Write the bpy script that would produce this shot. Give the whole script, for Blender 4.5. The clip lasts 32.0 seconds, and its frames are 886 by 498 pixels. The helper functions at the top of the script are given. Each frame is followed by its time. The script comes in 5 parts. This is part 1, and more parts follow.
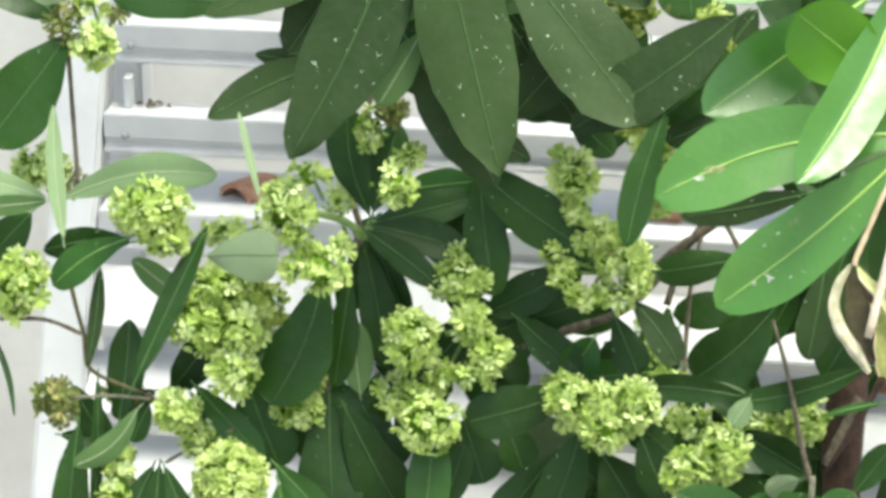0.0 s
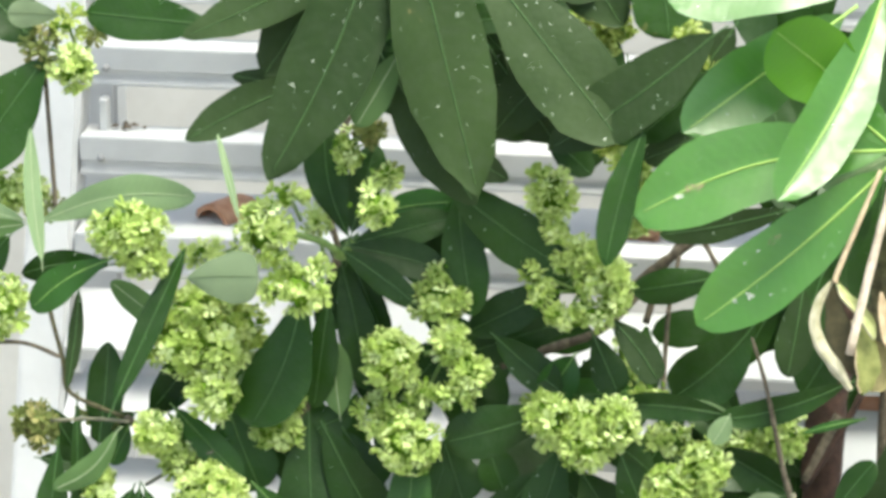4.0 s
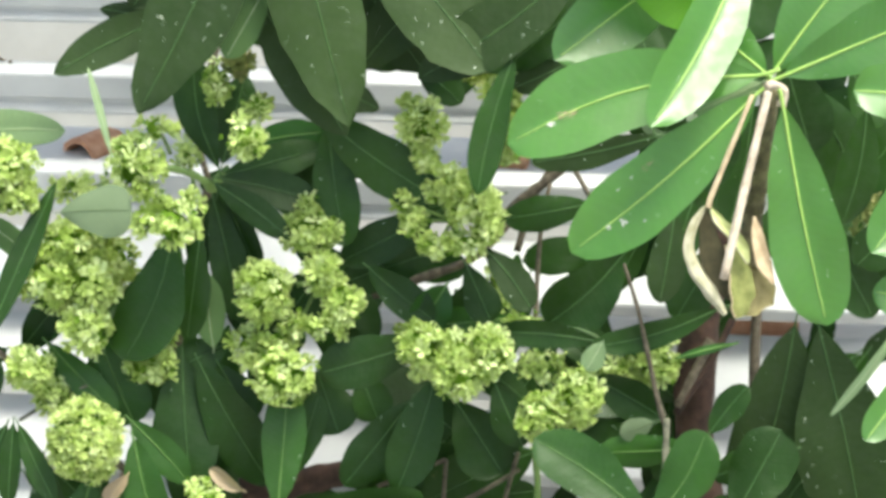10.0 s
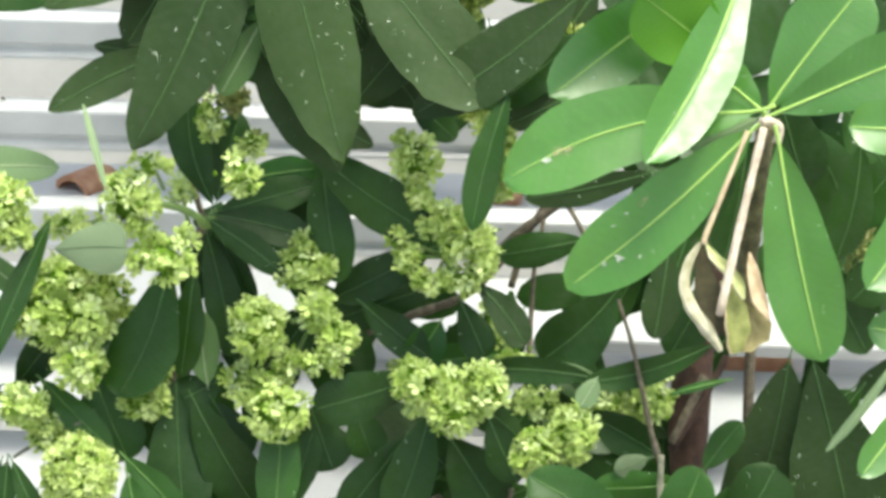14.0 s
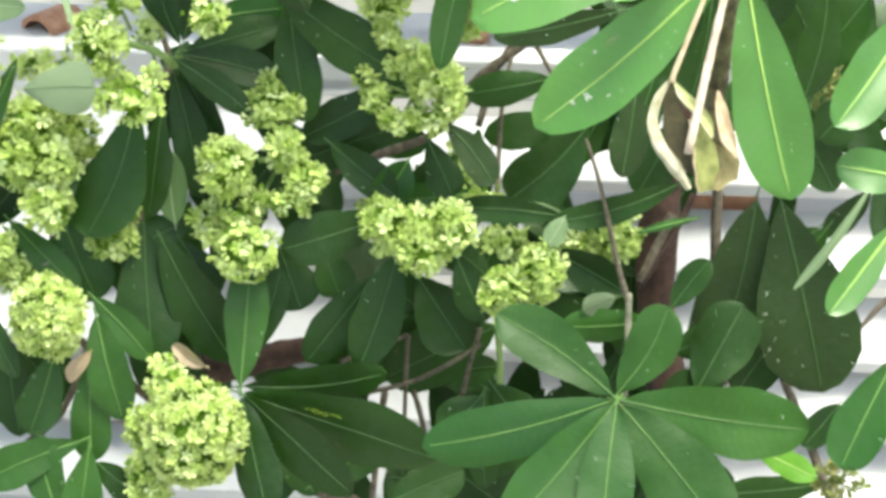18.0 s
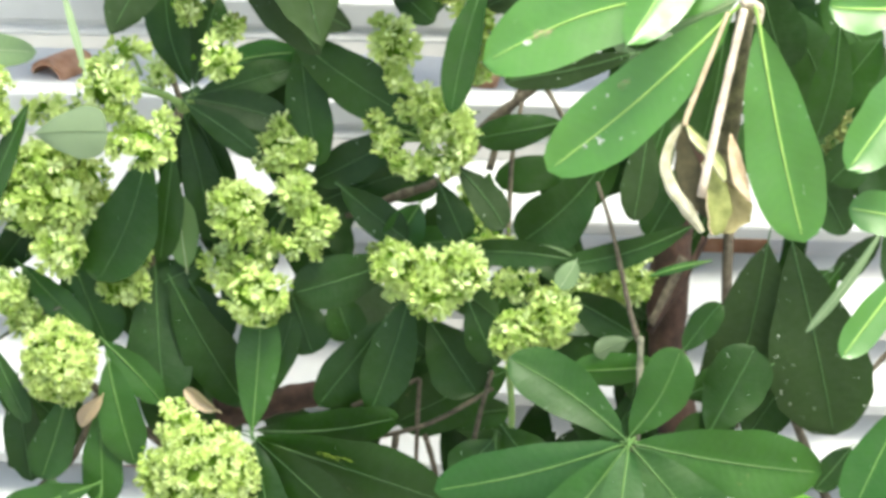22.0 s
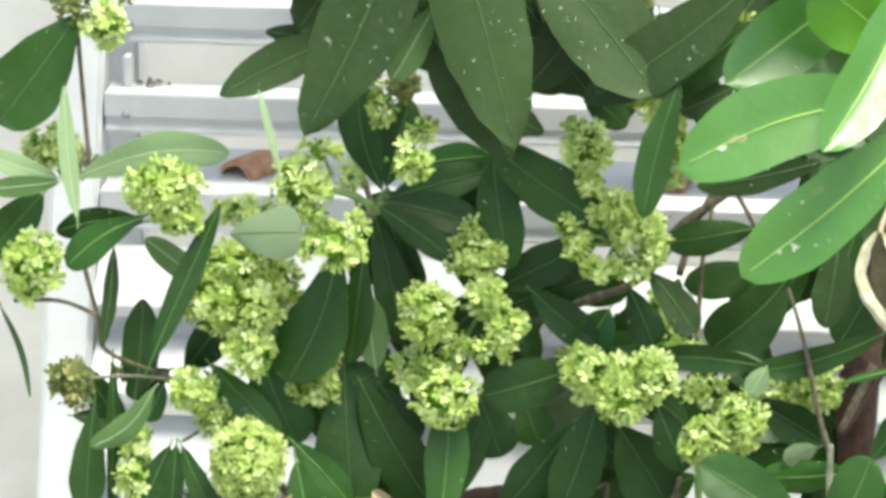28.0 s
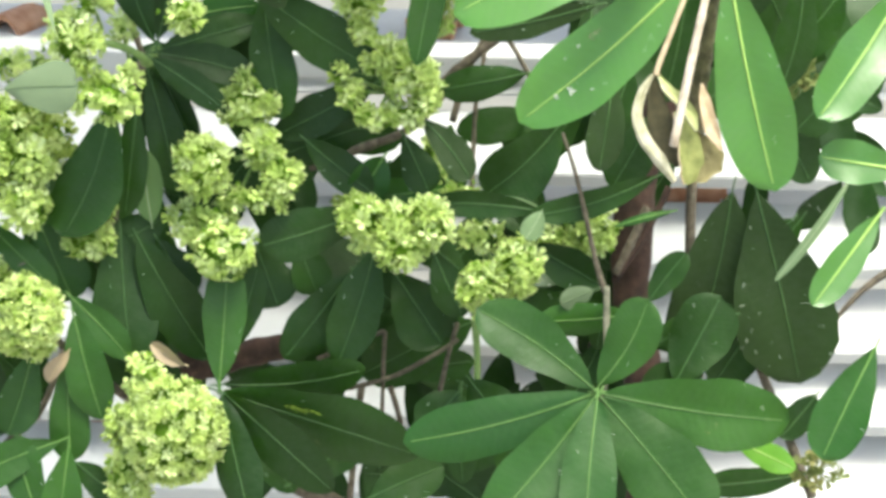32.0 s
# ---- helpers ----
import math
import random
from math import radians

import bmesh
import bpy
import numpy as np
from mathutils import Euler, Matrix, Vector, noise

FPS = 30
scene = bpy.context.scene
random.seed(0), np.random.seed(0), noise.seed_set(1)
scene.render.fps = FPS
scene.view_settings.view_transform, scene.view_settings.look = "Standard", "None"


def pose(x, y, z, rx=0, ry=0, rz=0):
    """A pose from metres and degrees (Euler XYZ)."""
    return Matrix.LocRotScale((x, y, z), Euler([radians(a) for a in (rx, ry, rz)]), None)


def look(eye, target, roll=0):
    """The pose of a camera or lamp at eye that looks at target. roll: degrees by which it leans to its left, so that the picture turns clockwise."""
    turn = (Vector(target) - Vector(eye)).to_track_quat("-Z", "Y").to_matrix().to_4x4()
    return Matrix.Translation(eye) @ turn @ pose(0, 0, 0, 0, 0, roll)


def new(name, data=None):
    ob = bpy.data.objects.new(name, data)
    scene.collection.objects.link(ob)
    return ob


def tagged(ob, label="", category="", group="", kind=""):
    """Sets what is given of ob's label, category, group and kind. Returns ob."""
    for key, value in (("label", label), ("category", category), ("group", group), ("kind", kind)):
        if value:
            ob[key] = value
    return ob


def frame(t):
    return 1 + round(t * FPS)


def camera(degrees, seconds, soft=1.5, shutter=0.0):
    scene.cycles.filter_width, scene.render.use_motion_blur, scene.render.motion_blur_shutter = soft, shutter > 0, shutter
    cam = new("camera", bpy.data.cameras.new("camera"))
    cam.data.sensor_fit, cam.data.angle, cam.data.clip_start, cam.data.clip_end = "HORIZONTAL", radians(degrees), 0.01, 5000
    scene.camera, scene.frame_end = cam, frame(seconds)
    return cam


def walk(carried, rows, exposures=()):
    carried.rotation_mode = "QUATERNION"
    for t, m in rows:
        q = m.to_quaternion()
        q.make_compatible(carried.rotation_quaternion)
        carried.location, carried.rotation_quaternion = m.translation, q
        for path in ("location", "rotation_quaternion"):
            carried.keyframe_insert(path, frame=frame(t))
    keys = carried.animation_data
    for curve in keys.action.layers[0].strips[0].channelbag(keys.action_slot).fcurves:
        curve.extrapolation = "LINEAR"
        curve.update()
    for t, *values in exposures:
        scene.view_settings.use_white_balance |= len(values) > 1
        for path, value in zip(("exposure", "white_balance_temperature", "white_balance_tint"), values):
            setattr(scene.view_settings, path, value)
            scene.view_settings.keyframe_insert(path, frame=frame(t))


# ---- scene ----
EXPOSURES = [(0.0, 1.04, 6620, -3), (5.0, 1.04, 6620, -3), (13.0, 1.04, 6620, -3), (15.0, 1.07, 6620, -3), (17.5, 1.27, 6620, -3), (24.0, 1.34, 6620, -3), (28.0, 1.13, 6620, -3), (32.0, 1.21, 6620, -3)]
cam = camera(12.23, 32.0, soft=3.6)
walk(cam, [
    (0.0, look((0.0360, -3.2889, 2.6971), (-0.1304, 0.0148, 1.5406), 0.35)),
    (0.5, look((0.0346, -3.2889, 2.6971), (-0.1289, 0.0231, 1.5635), 0.05)),
    (1.0, look((0.0332, -3.2889, 2.6971), (-0.1283, 0.0340, 1.5934), -0.25)),
    (1.5, look((0.0318, -3.2889, 2.6971), (-0.1240, 0.0242, 1.5665), -0.27)),
    (2.0, look((0.0303, -3.2889, 2.6971), (-0.1193, 0.0258, 1.5710), -0.27)),
    (2.5, look((0.0289, -3.2889, 2.6971), (-0.1253, 0.0251, 1.5690), 0.07)),
    (4.5, look((0.0232, -3.2889, 2.6971), (-0.1019, 0.0173, 1.5476), -0.03)),
    (5.0, look((0.0218, -3.2889, 2.6971), (-0.0836, 0.0131, 1.5361), -0.08)),
    (5.5, look((0.0204, -3.2889, 2.6971), (-0.0624, 0.0112, 1.5307), 0.01)),
    (6.0, look((0.0190, -3.2889, 2.6971), (-0.0575, 0.0108, 1.5296), -0.36)),
    (6.5, look((0.0176, -3.2889, 2.6971), (-0.0517, 0.0090, 1.5247), -0.17)),
    (7.0, look((0.0163, -3.2889, 2.6971), (-0.0400, 0.0079, 1.5218), -0.13)),
    (7.5, look((0.0149, -3.2889, 2.6971), (-0.0316, 0.0074, 1.5203), 0.01)),
    (8.0, look((0.0136, -3.2889, 2.6971), (-0.0234, 0.0057, 1.5157), 0.01)),
    (8.5, look((0.0122, -3.2889, 2.6971), (-0.0148, 0.0055, 1.5151), -0.26)),
    (9.0, look((0.0109, -3.2889, 2.6971), (-0.0083, 0.0031, 1.5086), 0.34)),
    (9.5, look((0.0095, -3.2889, 2.6971), (-0.0097, 0.0022, 1.5060), -0.43)),
    (10.0, look((0.0081, -3.2889, 2.6971), (-0.0028, 0.0007, 1.5019), -0.02)),
    (10.5, look((0.0068, -3.2889, 2.6971), (-0.0026, 0.0020, 1.5054), -0.10)),
    (11.0, look((0.0054, -3.2889, 2.6971), (-0.0012, 0.0026, 1.5072), -0.01)),
    (11.5, look((0.0041, -3.2889, 2.6971), (-0.0055, 0.0051, 1.5140), -0.47)),
    (12.0, look((0.0027, -3.2889, 2.6971), (-0.0054, 0.0036, 1.5100), 0.05)),
    (12.5, look((0.0014, -3.2889, 2.6971), (-0.0043, 0.0024, 1.5067), -0.28)),
    (13.0, look((0.0000, -3.2889, 2.6971), (0.0000, 0.0000, 1.5000), 0.00)),
    (13.5, look((-0.0006, -3.2889, 2.6971), (0.0020, -0.0013, 1.4965), -0.43)),
    (14.0, look((-0.0013, -3.2889, 2.6971), (0.0023, 0.0112, 1.5308), 0.02)),
    (14.5, look((-0.0019, -3.2889, 2.6971), (0.0038, 0.0075, 1.5206), -0.22)),
    (15.0, look((-0.0026, -3.2889, 2.6971), (0.0119, -0.0079, 1.4782), 0.02)),
    (15.5, look((-0.0032, -3.2889, 2.6971), (0.0249, -0.0278, 1.4236), 0.23)),
    (17.5, look((-0.0058, -3.2889, 2.6971), (0.0324, -0.0340, 1.4065), 0.26)),
    (18.0, look((-0.0064, -3.2889, 2.6971), (0.0295, -0.0354, 1.4028), 0.06)),
    (18.5, look((-0.0071, -3.2889, 2.6971), (0.0299, -0.0340, 1.4066), 0.29)),
    (19.0, look((-0.0077, -3.2889, 2.6971), (0.0261, -0.0324, 1.4109), -0.06)),
    (19.5, look((-0.0084, -3.2889, 2.6971), (0.0241, -0.0337, 1.4074), 0.14)),
    (20.0, look((-0.0090, -3.2889, 2.6971), (0.0234, -0.0324, 1.4109), 0.21)),
    (20.5, look((-0.0109, -3.2889, 2.6971), (0.0207, -0.0310, 1.4148), 0.15)),
    (21.0, look((-0.0128, -3.2889, 2.6971), (0.0162, -0.0291, 1.4201), -0.06)),
    (21.5, look((-0.0146, -3.2889, 2.6971), (0.0189, -0.0269, 1.4262), -0.03)),
    (22.0, look((-0.0165, -3.2889, 2.6971), (0.0202, -0.0227, 1.4376), -0.07)),
    (22.5, look((-0.0184, -3.2889, 2.6971), (0.0211, -0.0219, 1.4399), 0.11)),
    (23.0, look((-0.0203, -3.2889, 2.6971), (0.0152, -0.0213, 1.4416), -0.27)),
    (23.5, look((-0.0221, -3.2889, 2.6971), (0.0299, -0.0229, 1.4372), 0.06)),
    (24.0, look((-0.0240, -3.2889, 2.6971), (0.0327, -0.0237, 1.4348), -0.67)),
    (24.5, look((-0.0259, -3.2889, 2.6971), (-0.0533, -0.0271, 1.4257), 0.20)),
    (25.0, look((-0.0278, -3.2889, 2.6971), (-0.0879, -0.0225, 1.4382), -0.36)),
    (25.5, look((-0.0296, -3.2889, 2.6971), (-0.1738, -0.0173, 1.4525), 0.22)),
    (27.5, look((-0.0371, -3.2889, 2.6971), (-0.1442, -0.0068, 1.4813), 0.06)),
    (28.0, look((-0.0390, -3.2889, 2.6971), (-0.1403, 0.0073, 1.5200), -0.23)),
    (28.5, look((-0.0421, -3.2889, 2.6971), (-0.1302, 0.0100, 1.5274), -0.29)),
    (29.0, look((-0.0453, -3.2889, 2.6971), (-0.1066, -0.0025, 1.4931), -0.25)),
    (29.5, look((-0.0484, -3.2889, 2.6971), (-0.0687, -0.0122, 1.4664), -0.25)),
    (30.0, look((-0.0515, -3.2889, 2.6971), (-0.0484, -0.0207, 1.4430), -0.35)),
    (30.5, look((-0.0546, -3.2889, 2.6971), (-0.0333, -0.0238, 1.4345), -0.31)),
    (31.0, look((-0.0578, -3.2889, 2.6971), (-0.0143, -0.0286, 1.4215), -0.04)),
    (31.5, look((-0.0609, -3.2889, 2.6971), (0.0110, -0.0338, 1.4072), -0.49)),
    (32.0, look((-0.0640, -3.2889, 2.6971), (0.0500, -0.0367, 1.3990), -0.08)),
], EXPOSURES)

# world, sun
world = bpy.data.worlds.new("sky")
scene.world = world
world.use_nodes = True
wn = world.node_tree
sky = wn.nodes.new("ShaderNodeTexSky")
sky.sky_type = 'NISHITA'
sky.sun_disc = False
sky.sun_elevation = radians(71)
sky.sun_rotation = radians(130)
sky.air_density, sky.dust_density, sky.ozone_density = 1.0, 5.0, 0.8
wn.links.new(sky.outputs[0], wn.nodes["Background"].inputs[0])
wn.nodes["Background"].inputs[1].default_value = 0.15
sun_data = bpy.data.lights.new("sun", 'SUN')
sun_data.energy, sun_data.angle, sun_data.color = 2.2, radians(24), (1.0, 0.97, 0.92)
sun = new("sun", sun_data)
sun.matrix_world = look((1.6, -0.8, 6.6), (0, 0, 0.6))


# ---- materials ----
def material(name, rough=0.5, metal=0.0):
    m = bpy.data.materials.new(name)
    m.use_nodes = True
    nt = m.node_tree
    b = nt.nodes["Principled BSDF"]
    b.inputs["Roughness"].default_value = rough
    b.inputs["Metallic"].default_value = metal
    return m, nt, b


def node(nt, kind, **values):
    n = nt.nodes.new(kind)
    for k, v in values.items():
        n.inputs[k.replace("_", " ")].default_value = v
    return n


def ramp(nt, src, stops):
    r = nt.nodes.new("ShaderNodeValToRGB")
    while len(r.color_ramp.elements) < len(stops):
        r.color_ramp.elements.new(0.5)
    for e, (p, c) in zip(r.color_ramp.elements, stops):
        e.position, e.color = p, (*c, 1)
    nt.links.new(src, r.inputs[0])
    return r.outputs[0]


def mix(nt, fac, a, b):
    m = nt.nodes.new("ShaderNodeMix")
    m.data_type = 'RGBA'
    for sock, v in ((m.inputs[0], fac), (m.inputs[6], a), (m.inputs[7], b)):
        if isinstance(v, bpy.types.NodeSocket):
            nt.links.new(v, sock)
        else:
            sock.default_value = v if isinstance(v, float) else (*v, 1)
    return m.outputs[2]


def math_node(nt, op, a, b):
    m = nt.nodes.new("ShaderNodeMath")
    m.operation = op
    for sock, v in zip(m.inputs, (a, b)):
        if isinstance(v, bpy.types.NodeSocket):
            nt.links.new(v, sock)
        else:
            sock.default_value = v
    return m.outputs[0]


def leaf_material(name, dark, light, through_light, rough, specks=0.0, shine=0.45, relief=0.3, swell=2.5):
    """A leaf blade: two greens in patches, side veins in relief, a few pale specks, some light through it."""
    m, nt, b = material(name, rough)
    tc = nt.nodes.new("ShaderNodeTexCoord")
    info = nt.nodes.new("ShaderNodeObjectInfo")
    patches = node(nt, "ShaderNodeTexNoise", Scale=28.0, Detail=4.0)
    nt.links.new(tc.outputs["Object"], patches.inputs["Vector"])
    blend = math_node(nt, 'MULTIPLY_ADD', info.outputs["Random"], 0.55)
    nt.nodes[-1].inputs[2].default_value = 0.0
    s = math_node(nt, 'ADD', blend, math_node(nt, 'MULTIPLY', patches.outputs["Fac"], 0.55))
    broad = node(nt, "ShaderNodeTexNoise", Scale=9.0, Detail=2.0)
    nt.links.new(tc.outputs["Object"], broad.inputs["Vector"])
    s = math_node(nt, 'ADD', s, math_node(nt, 'MULTIPLY_ADD', broad.outputs["Fac"], 0.9))
    nt.nodes[-2].inputs[2].default_value = -0.45
    base = mix(nt, s, dark, light)
    film = node(nt, "ShaderNodeTexNoise", Scale=75.0, Detail=6.0, Roughness=0.75)
    nt.links.new(tc.outputs["Object"], film.inputs["Vector"])
    dust = ramp(nt, film.outputs["Fac"], [(0.46, (0, 0, 0)), (0.75, (0.28, 0.28, 0.28))])
    base = mix(nt, dust, base, tuple(0.6 * c + 0.05 for c in light))
    sheen = nt.nodes.new("ShaderNodeMapRange")
    sheen.inputs[1].default_value, sheen.inputs[2].default_value = 0.3, 0.7
    sheen.inputs[3].default_value, sheen.inputs[4].default_value = rough - 0.08, rough + 0.14
    nt.links.new(film.outputs["Fac"], sheen.inputs[0])
    nt.links.new(sheen.outputs[0], b.inputs["Roughness"])
    uv = nt.nodes.new("ShaderNodeSeparateXYZ")
    nt.links.new(tc.outputs["UV"], uv.inputs[0])
    off = math_node(nt, 'ABSOLUTE', math_node(nt, 'SUBTRACT', uv.outputs[1], 0.5), 0.0)
    phase = math_node(nt, 'SUBTRACT', math_node(nt, 'MULTIPLY', uv.outputs[0], 130.0), math_node(nt, 'MULTIPLY', off, 22.0))
    phase = math_node(nt, 'ADD', phase, math_node(nt, 'MULTIPLY', patches.outputs["Fac"], 14.0))
    veins = math_node(nt, 'SINE', phase, 0.0)
    vein_soft = math_node(nt, 'MULTIPLY_ADD', veins, 0.022 if relief < 0.2 else 0.02)
    nt.nodes[-1].inputs[2].default_value = 0.035
    base = mix(nt, vein_soft, base, tuple(min(1, 1.5 * c + 0.02) for c in light))
    if specks:
        sp = node(nt, "ShaderNodeTexVoronoi", Scale=240.0, Randomness=1.0)
        warp = node(nt, "ShaderNodeTexNoise", Scale=330.0, Detail=2.0)
        nt.links.new(tc.outputs["Object"], warp.inputs["Vector"])
        add = nt.nodes.new("ShaderNodeVectorMath")
        add.operation = 'MULTIPLY_ADD'
        add.inputs[1].default_value = (0.011, 0.011, 0.011)
        nt.links.new(warp.outputs["Color"], add.inputs[0])
        nt.links.new(tc.outputs["Object"], add.inputs[2])
        nt.links.new(add.outputs[0], sp.inputs["Vector"])
        sep0 = nt.nodes.new("ShaderNodeSeparateColor")
        nt.links.new(sp.outputs["Color"], sep0.inputs[0])
        near = math_node(nt, 'LESS_THAN', sp.outputs["Distance"], math_node(nt, 'MULTIPLY', sep0.outputs[1], 0.3))
        sep = nt.nodes.new("ShaderNodeSeparateColor")
        nt.links.new(sp.outputs["Color"], sep.inputs[0])
        few = math_node(nt, 'GREATER_THAN', sep.outputs[0], 1.0 - specks)
        base = mix(nt, math_node(nt, 'MULTIPLY', near, few), base, (0.55, 0.6, 0.5))
    stain = node(nt, "ShaderNodeTexNoise", Scale=16.0, Detail=5.0, Roughness=0.7)
    nt.links.new(tc.outputs["Object"], stain.inputs["Vector"])
    spot = ramp(nt, math_node(nt, 'ADD', stain.outputs["Fac"], math_node(nt, 'MULTIPLY', info.outputs["Random"], 0.10)), [(0.78, (0, 0, 0)), (0.84, (0.5, 0.5, 0.5))])
    base = mix(nt, spot, base, (0.30, 0.24, 0.10))
    nt.links.new(base, b.inputs["Base Color"])
    b.inputs["Specular IOR Level"].default_value = shine
    bump = node(nt, "ShaderNodeBump", Strength=relief, Distance=0.002)
    grain = node(nt, "ShaderNodeTexNoise", Scale=90.0, Detail=4.0)
    nt.links.new(tc.outputs["Object"], grain.inputs["Vector"])
    h = math_node(nt, 'ADD', math_node(nt, 'MULTIPLY', veins, 0.05 if relief < 0.2 else 0.035), math_node(nt, 'ADD', grain.outputs["Fac"], math_node(nt, 'MULTIPLY', patches.outputs["Fac"], swell)))
    nt.links.new(h, bump.inputs["Height"])
    nt.links.new(bump.outputs[0], b.inputs["Normal"])
    tr = nt.nodes.new("ShaderNodeBsdfTranslucent")
    nt.links.new(mix(nt, 0.5, base, tuple(min(1, 1.8 * c) for c in light)), tr.inputs["Color"])
    ms = nt.nodes.new("ShaderNodeMixShader")
    ms.inputs[0].default_value = through_light
    nt.links.new(b.outputs[0], ms.inputs[1])
    nt.links.new(tr.outputs[0], ms.inputs[2])
    nt.links.new(ms.outputs[0], nt.nodes["Material Output"].inputs[0])
    return m


# fresh and mature greens also carry the sunlight and shade on the leaves
LEAF = {
    'd': leaf_material("mature_shaded_leaf", (0.0075, 0.0285, 0.0015), (0.0235, 0.072, 0.005), 0.12, 0.42, 0.02, 0.32),
    'h': leaf_material("dusty_leaf", (0.0155, 0.035, 0.0075), (0.0355, 0.066, 0.0165), 0.1, 0.55, 0.10, 0.22),
    'g': leaf_material("fresh_sunlit_leaf", (0.042, 0.144, 0.014), (0.088, 0.240, 0.028), 0.28, 0.37, 0.03, 1.0, 0.16, 4.0),
    'n': leaf_material("deep_green_leaf", (0.013, 0.052, 0.003), (0.042, 0.128, 0.010), 0.18, 0.42, 0.012, 0.42),
    'm': leaf_material("green_leaf", (0.018, 0.079, 0.007), (0.040, 0.131, 0.014), 0.2, 0.40, 0.015),
    'p': leaf_material("pale_leaf_underside", (0.17, 0.26, 0.12), (0.26, 0.36, 0.18), 0.25, 0.6),
    's': leaf_material("sage_leaf", (0.12, 0.17, 0.085), (0.19, 0.25, 0.135), 0.25, 0.6),
    'u': leaf_material("green_underside", (0.075, 0.15, 0.04), (0.12, 0.21, 0.065), 0.25, 0.6),
    'y': leaf_material("young_leaf", (0.08, 0.23, 0.015), (0.14, 0.33, 0.025), 0.3, 0.4),
    't': leaf_material("withered_leaf", (0.24, 0.17, 0.10), (0.46, 0.37, 0.26), 0.15, 0.7),
}


def plain(name, a, b_, scale, rough, bump=0.2, dist=0.002, stretch=1.0):
    m, nt, b = material(name, rough)
    tc = nt.nodes.new("ShaderNodeTexCoord")
    n = node(nt, "ShaderNodeTexNoise", Scale=scale, Detail=6.0, Roughness=0.6)
    mp = node(nt, "ShaderNodeMapping", Scale=(1.0, 1.0, stretch))
    nt.links.new(tc.outputs["Object"], mp.inputs["Vector"])
    nt.links.new(mp.outputs[0], n.inputs["Vector"])
    fac = n.outputs["Fac"]
    nt.links.new(ramp(nt, fac, [(0.3, a), (0.7, b_)]), b.inputs["Base Color"])
    bp = node(nt, "ShaderNodeBump", Strength=bump, Distance=dist)
    nt.links.new(n.outputs["Fac"], bp.inputs["Height"])
    nt.links.new(bp.outputs[0], b.inputs["Normal"])
    return m


def petal_material(name, a, b_, c):
    m, nt, b = material(name, 0.68)
    b.inputs["Specular IOR Level"].default_value = 0.25
    geo = nt.nodes.new("ShaderNodeNewGeometry")
    nt.links.new(ramp(nt, geo.outputs["Random Per Island"], [(0.0, a), (0.55, b_), (1.0, c)]), b.inputs["Base Color"])
    tr = nt.nodes.new("ShaderNodeBsdfTranslucent")
    tr.inputs["Color"].default_value = (*b_, 1)
    ms = nt.nodes.new("ShaderNodeMixShader")
    ms.inputs[0].default_value = 0.36
    nt.links.new(b.outputs[0], ms.inputs[1])
    nt.links.new(tr.outputs[0], ms.inputs[2])
    nt.links.new(ms.outputs[0], nt.nodes["Material Output"].inputs[0])
    return m


PETAL = {'l': petal_material("lime_petal", (0.37, 0.50, 0.10), (0.60, 0.71, 0.26), (0.78, 0.86, 0.46)),
         'w': petal_material("pale_lime_petal", (0.46, 0.58, 0.15), (0.63, 0.73, 0.28), (0.78, 0.85, 0.44)),
         'k': petal_material("olive_lime_petal", (0.27, 0.36, 0.06), (0.45, 0.54, 0.14), (0.62, 0.69, 0.27)),
         'b': petal_material("inner_green", (0.09, 0.19, 0.012), (0.19, 0.34, 0.028), (0.35, 0.52, 0.075)),
         'o': petal_material("fading_petal", (0.14, 0.16, 0.05), (0.25, 0.30, 0.095), (0.40, 0.35, 0.15))}
RIB = {'d': plain("dark_midrib", (0.04, 0.10, 0.025), (0.085, 0.17, 0.045), 60, 0.5),
       'g': plain("bright_midrib", (0.30, 0.48, 0.10), (0.42, 0.60, 0.16), 60, 0.45),
       'p': plain("pale_midrib", (0.34, 0.42, 0.24), (0.42, 0.5, 0.3), 60, 0.5),
       't': plain("withered_midrib", (0.4, 0.3, 0.18), (0.5, 0.4, 0.26), 60, 0.7)}
RIB['y'] = RIB['g']
RIB['m'] = plain("green_midrib", (0.12, 0.25, 0.05), (0.20, 0.35, 0.085), 60, 0.45)
RIB['h'] = RIB['d']
RIB['n'] = plain("slender_midrib", (0.08, 0.17, 0.035), (0.14, 0.26, 0.06), 60, 0.45)
RIB['u'] = RIB['p']
RIB['s'] = plain("sage_midrib", (0.11, 0.16, 0.075), (0.15, 0.21, 0.10), 60, 0.6)
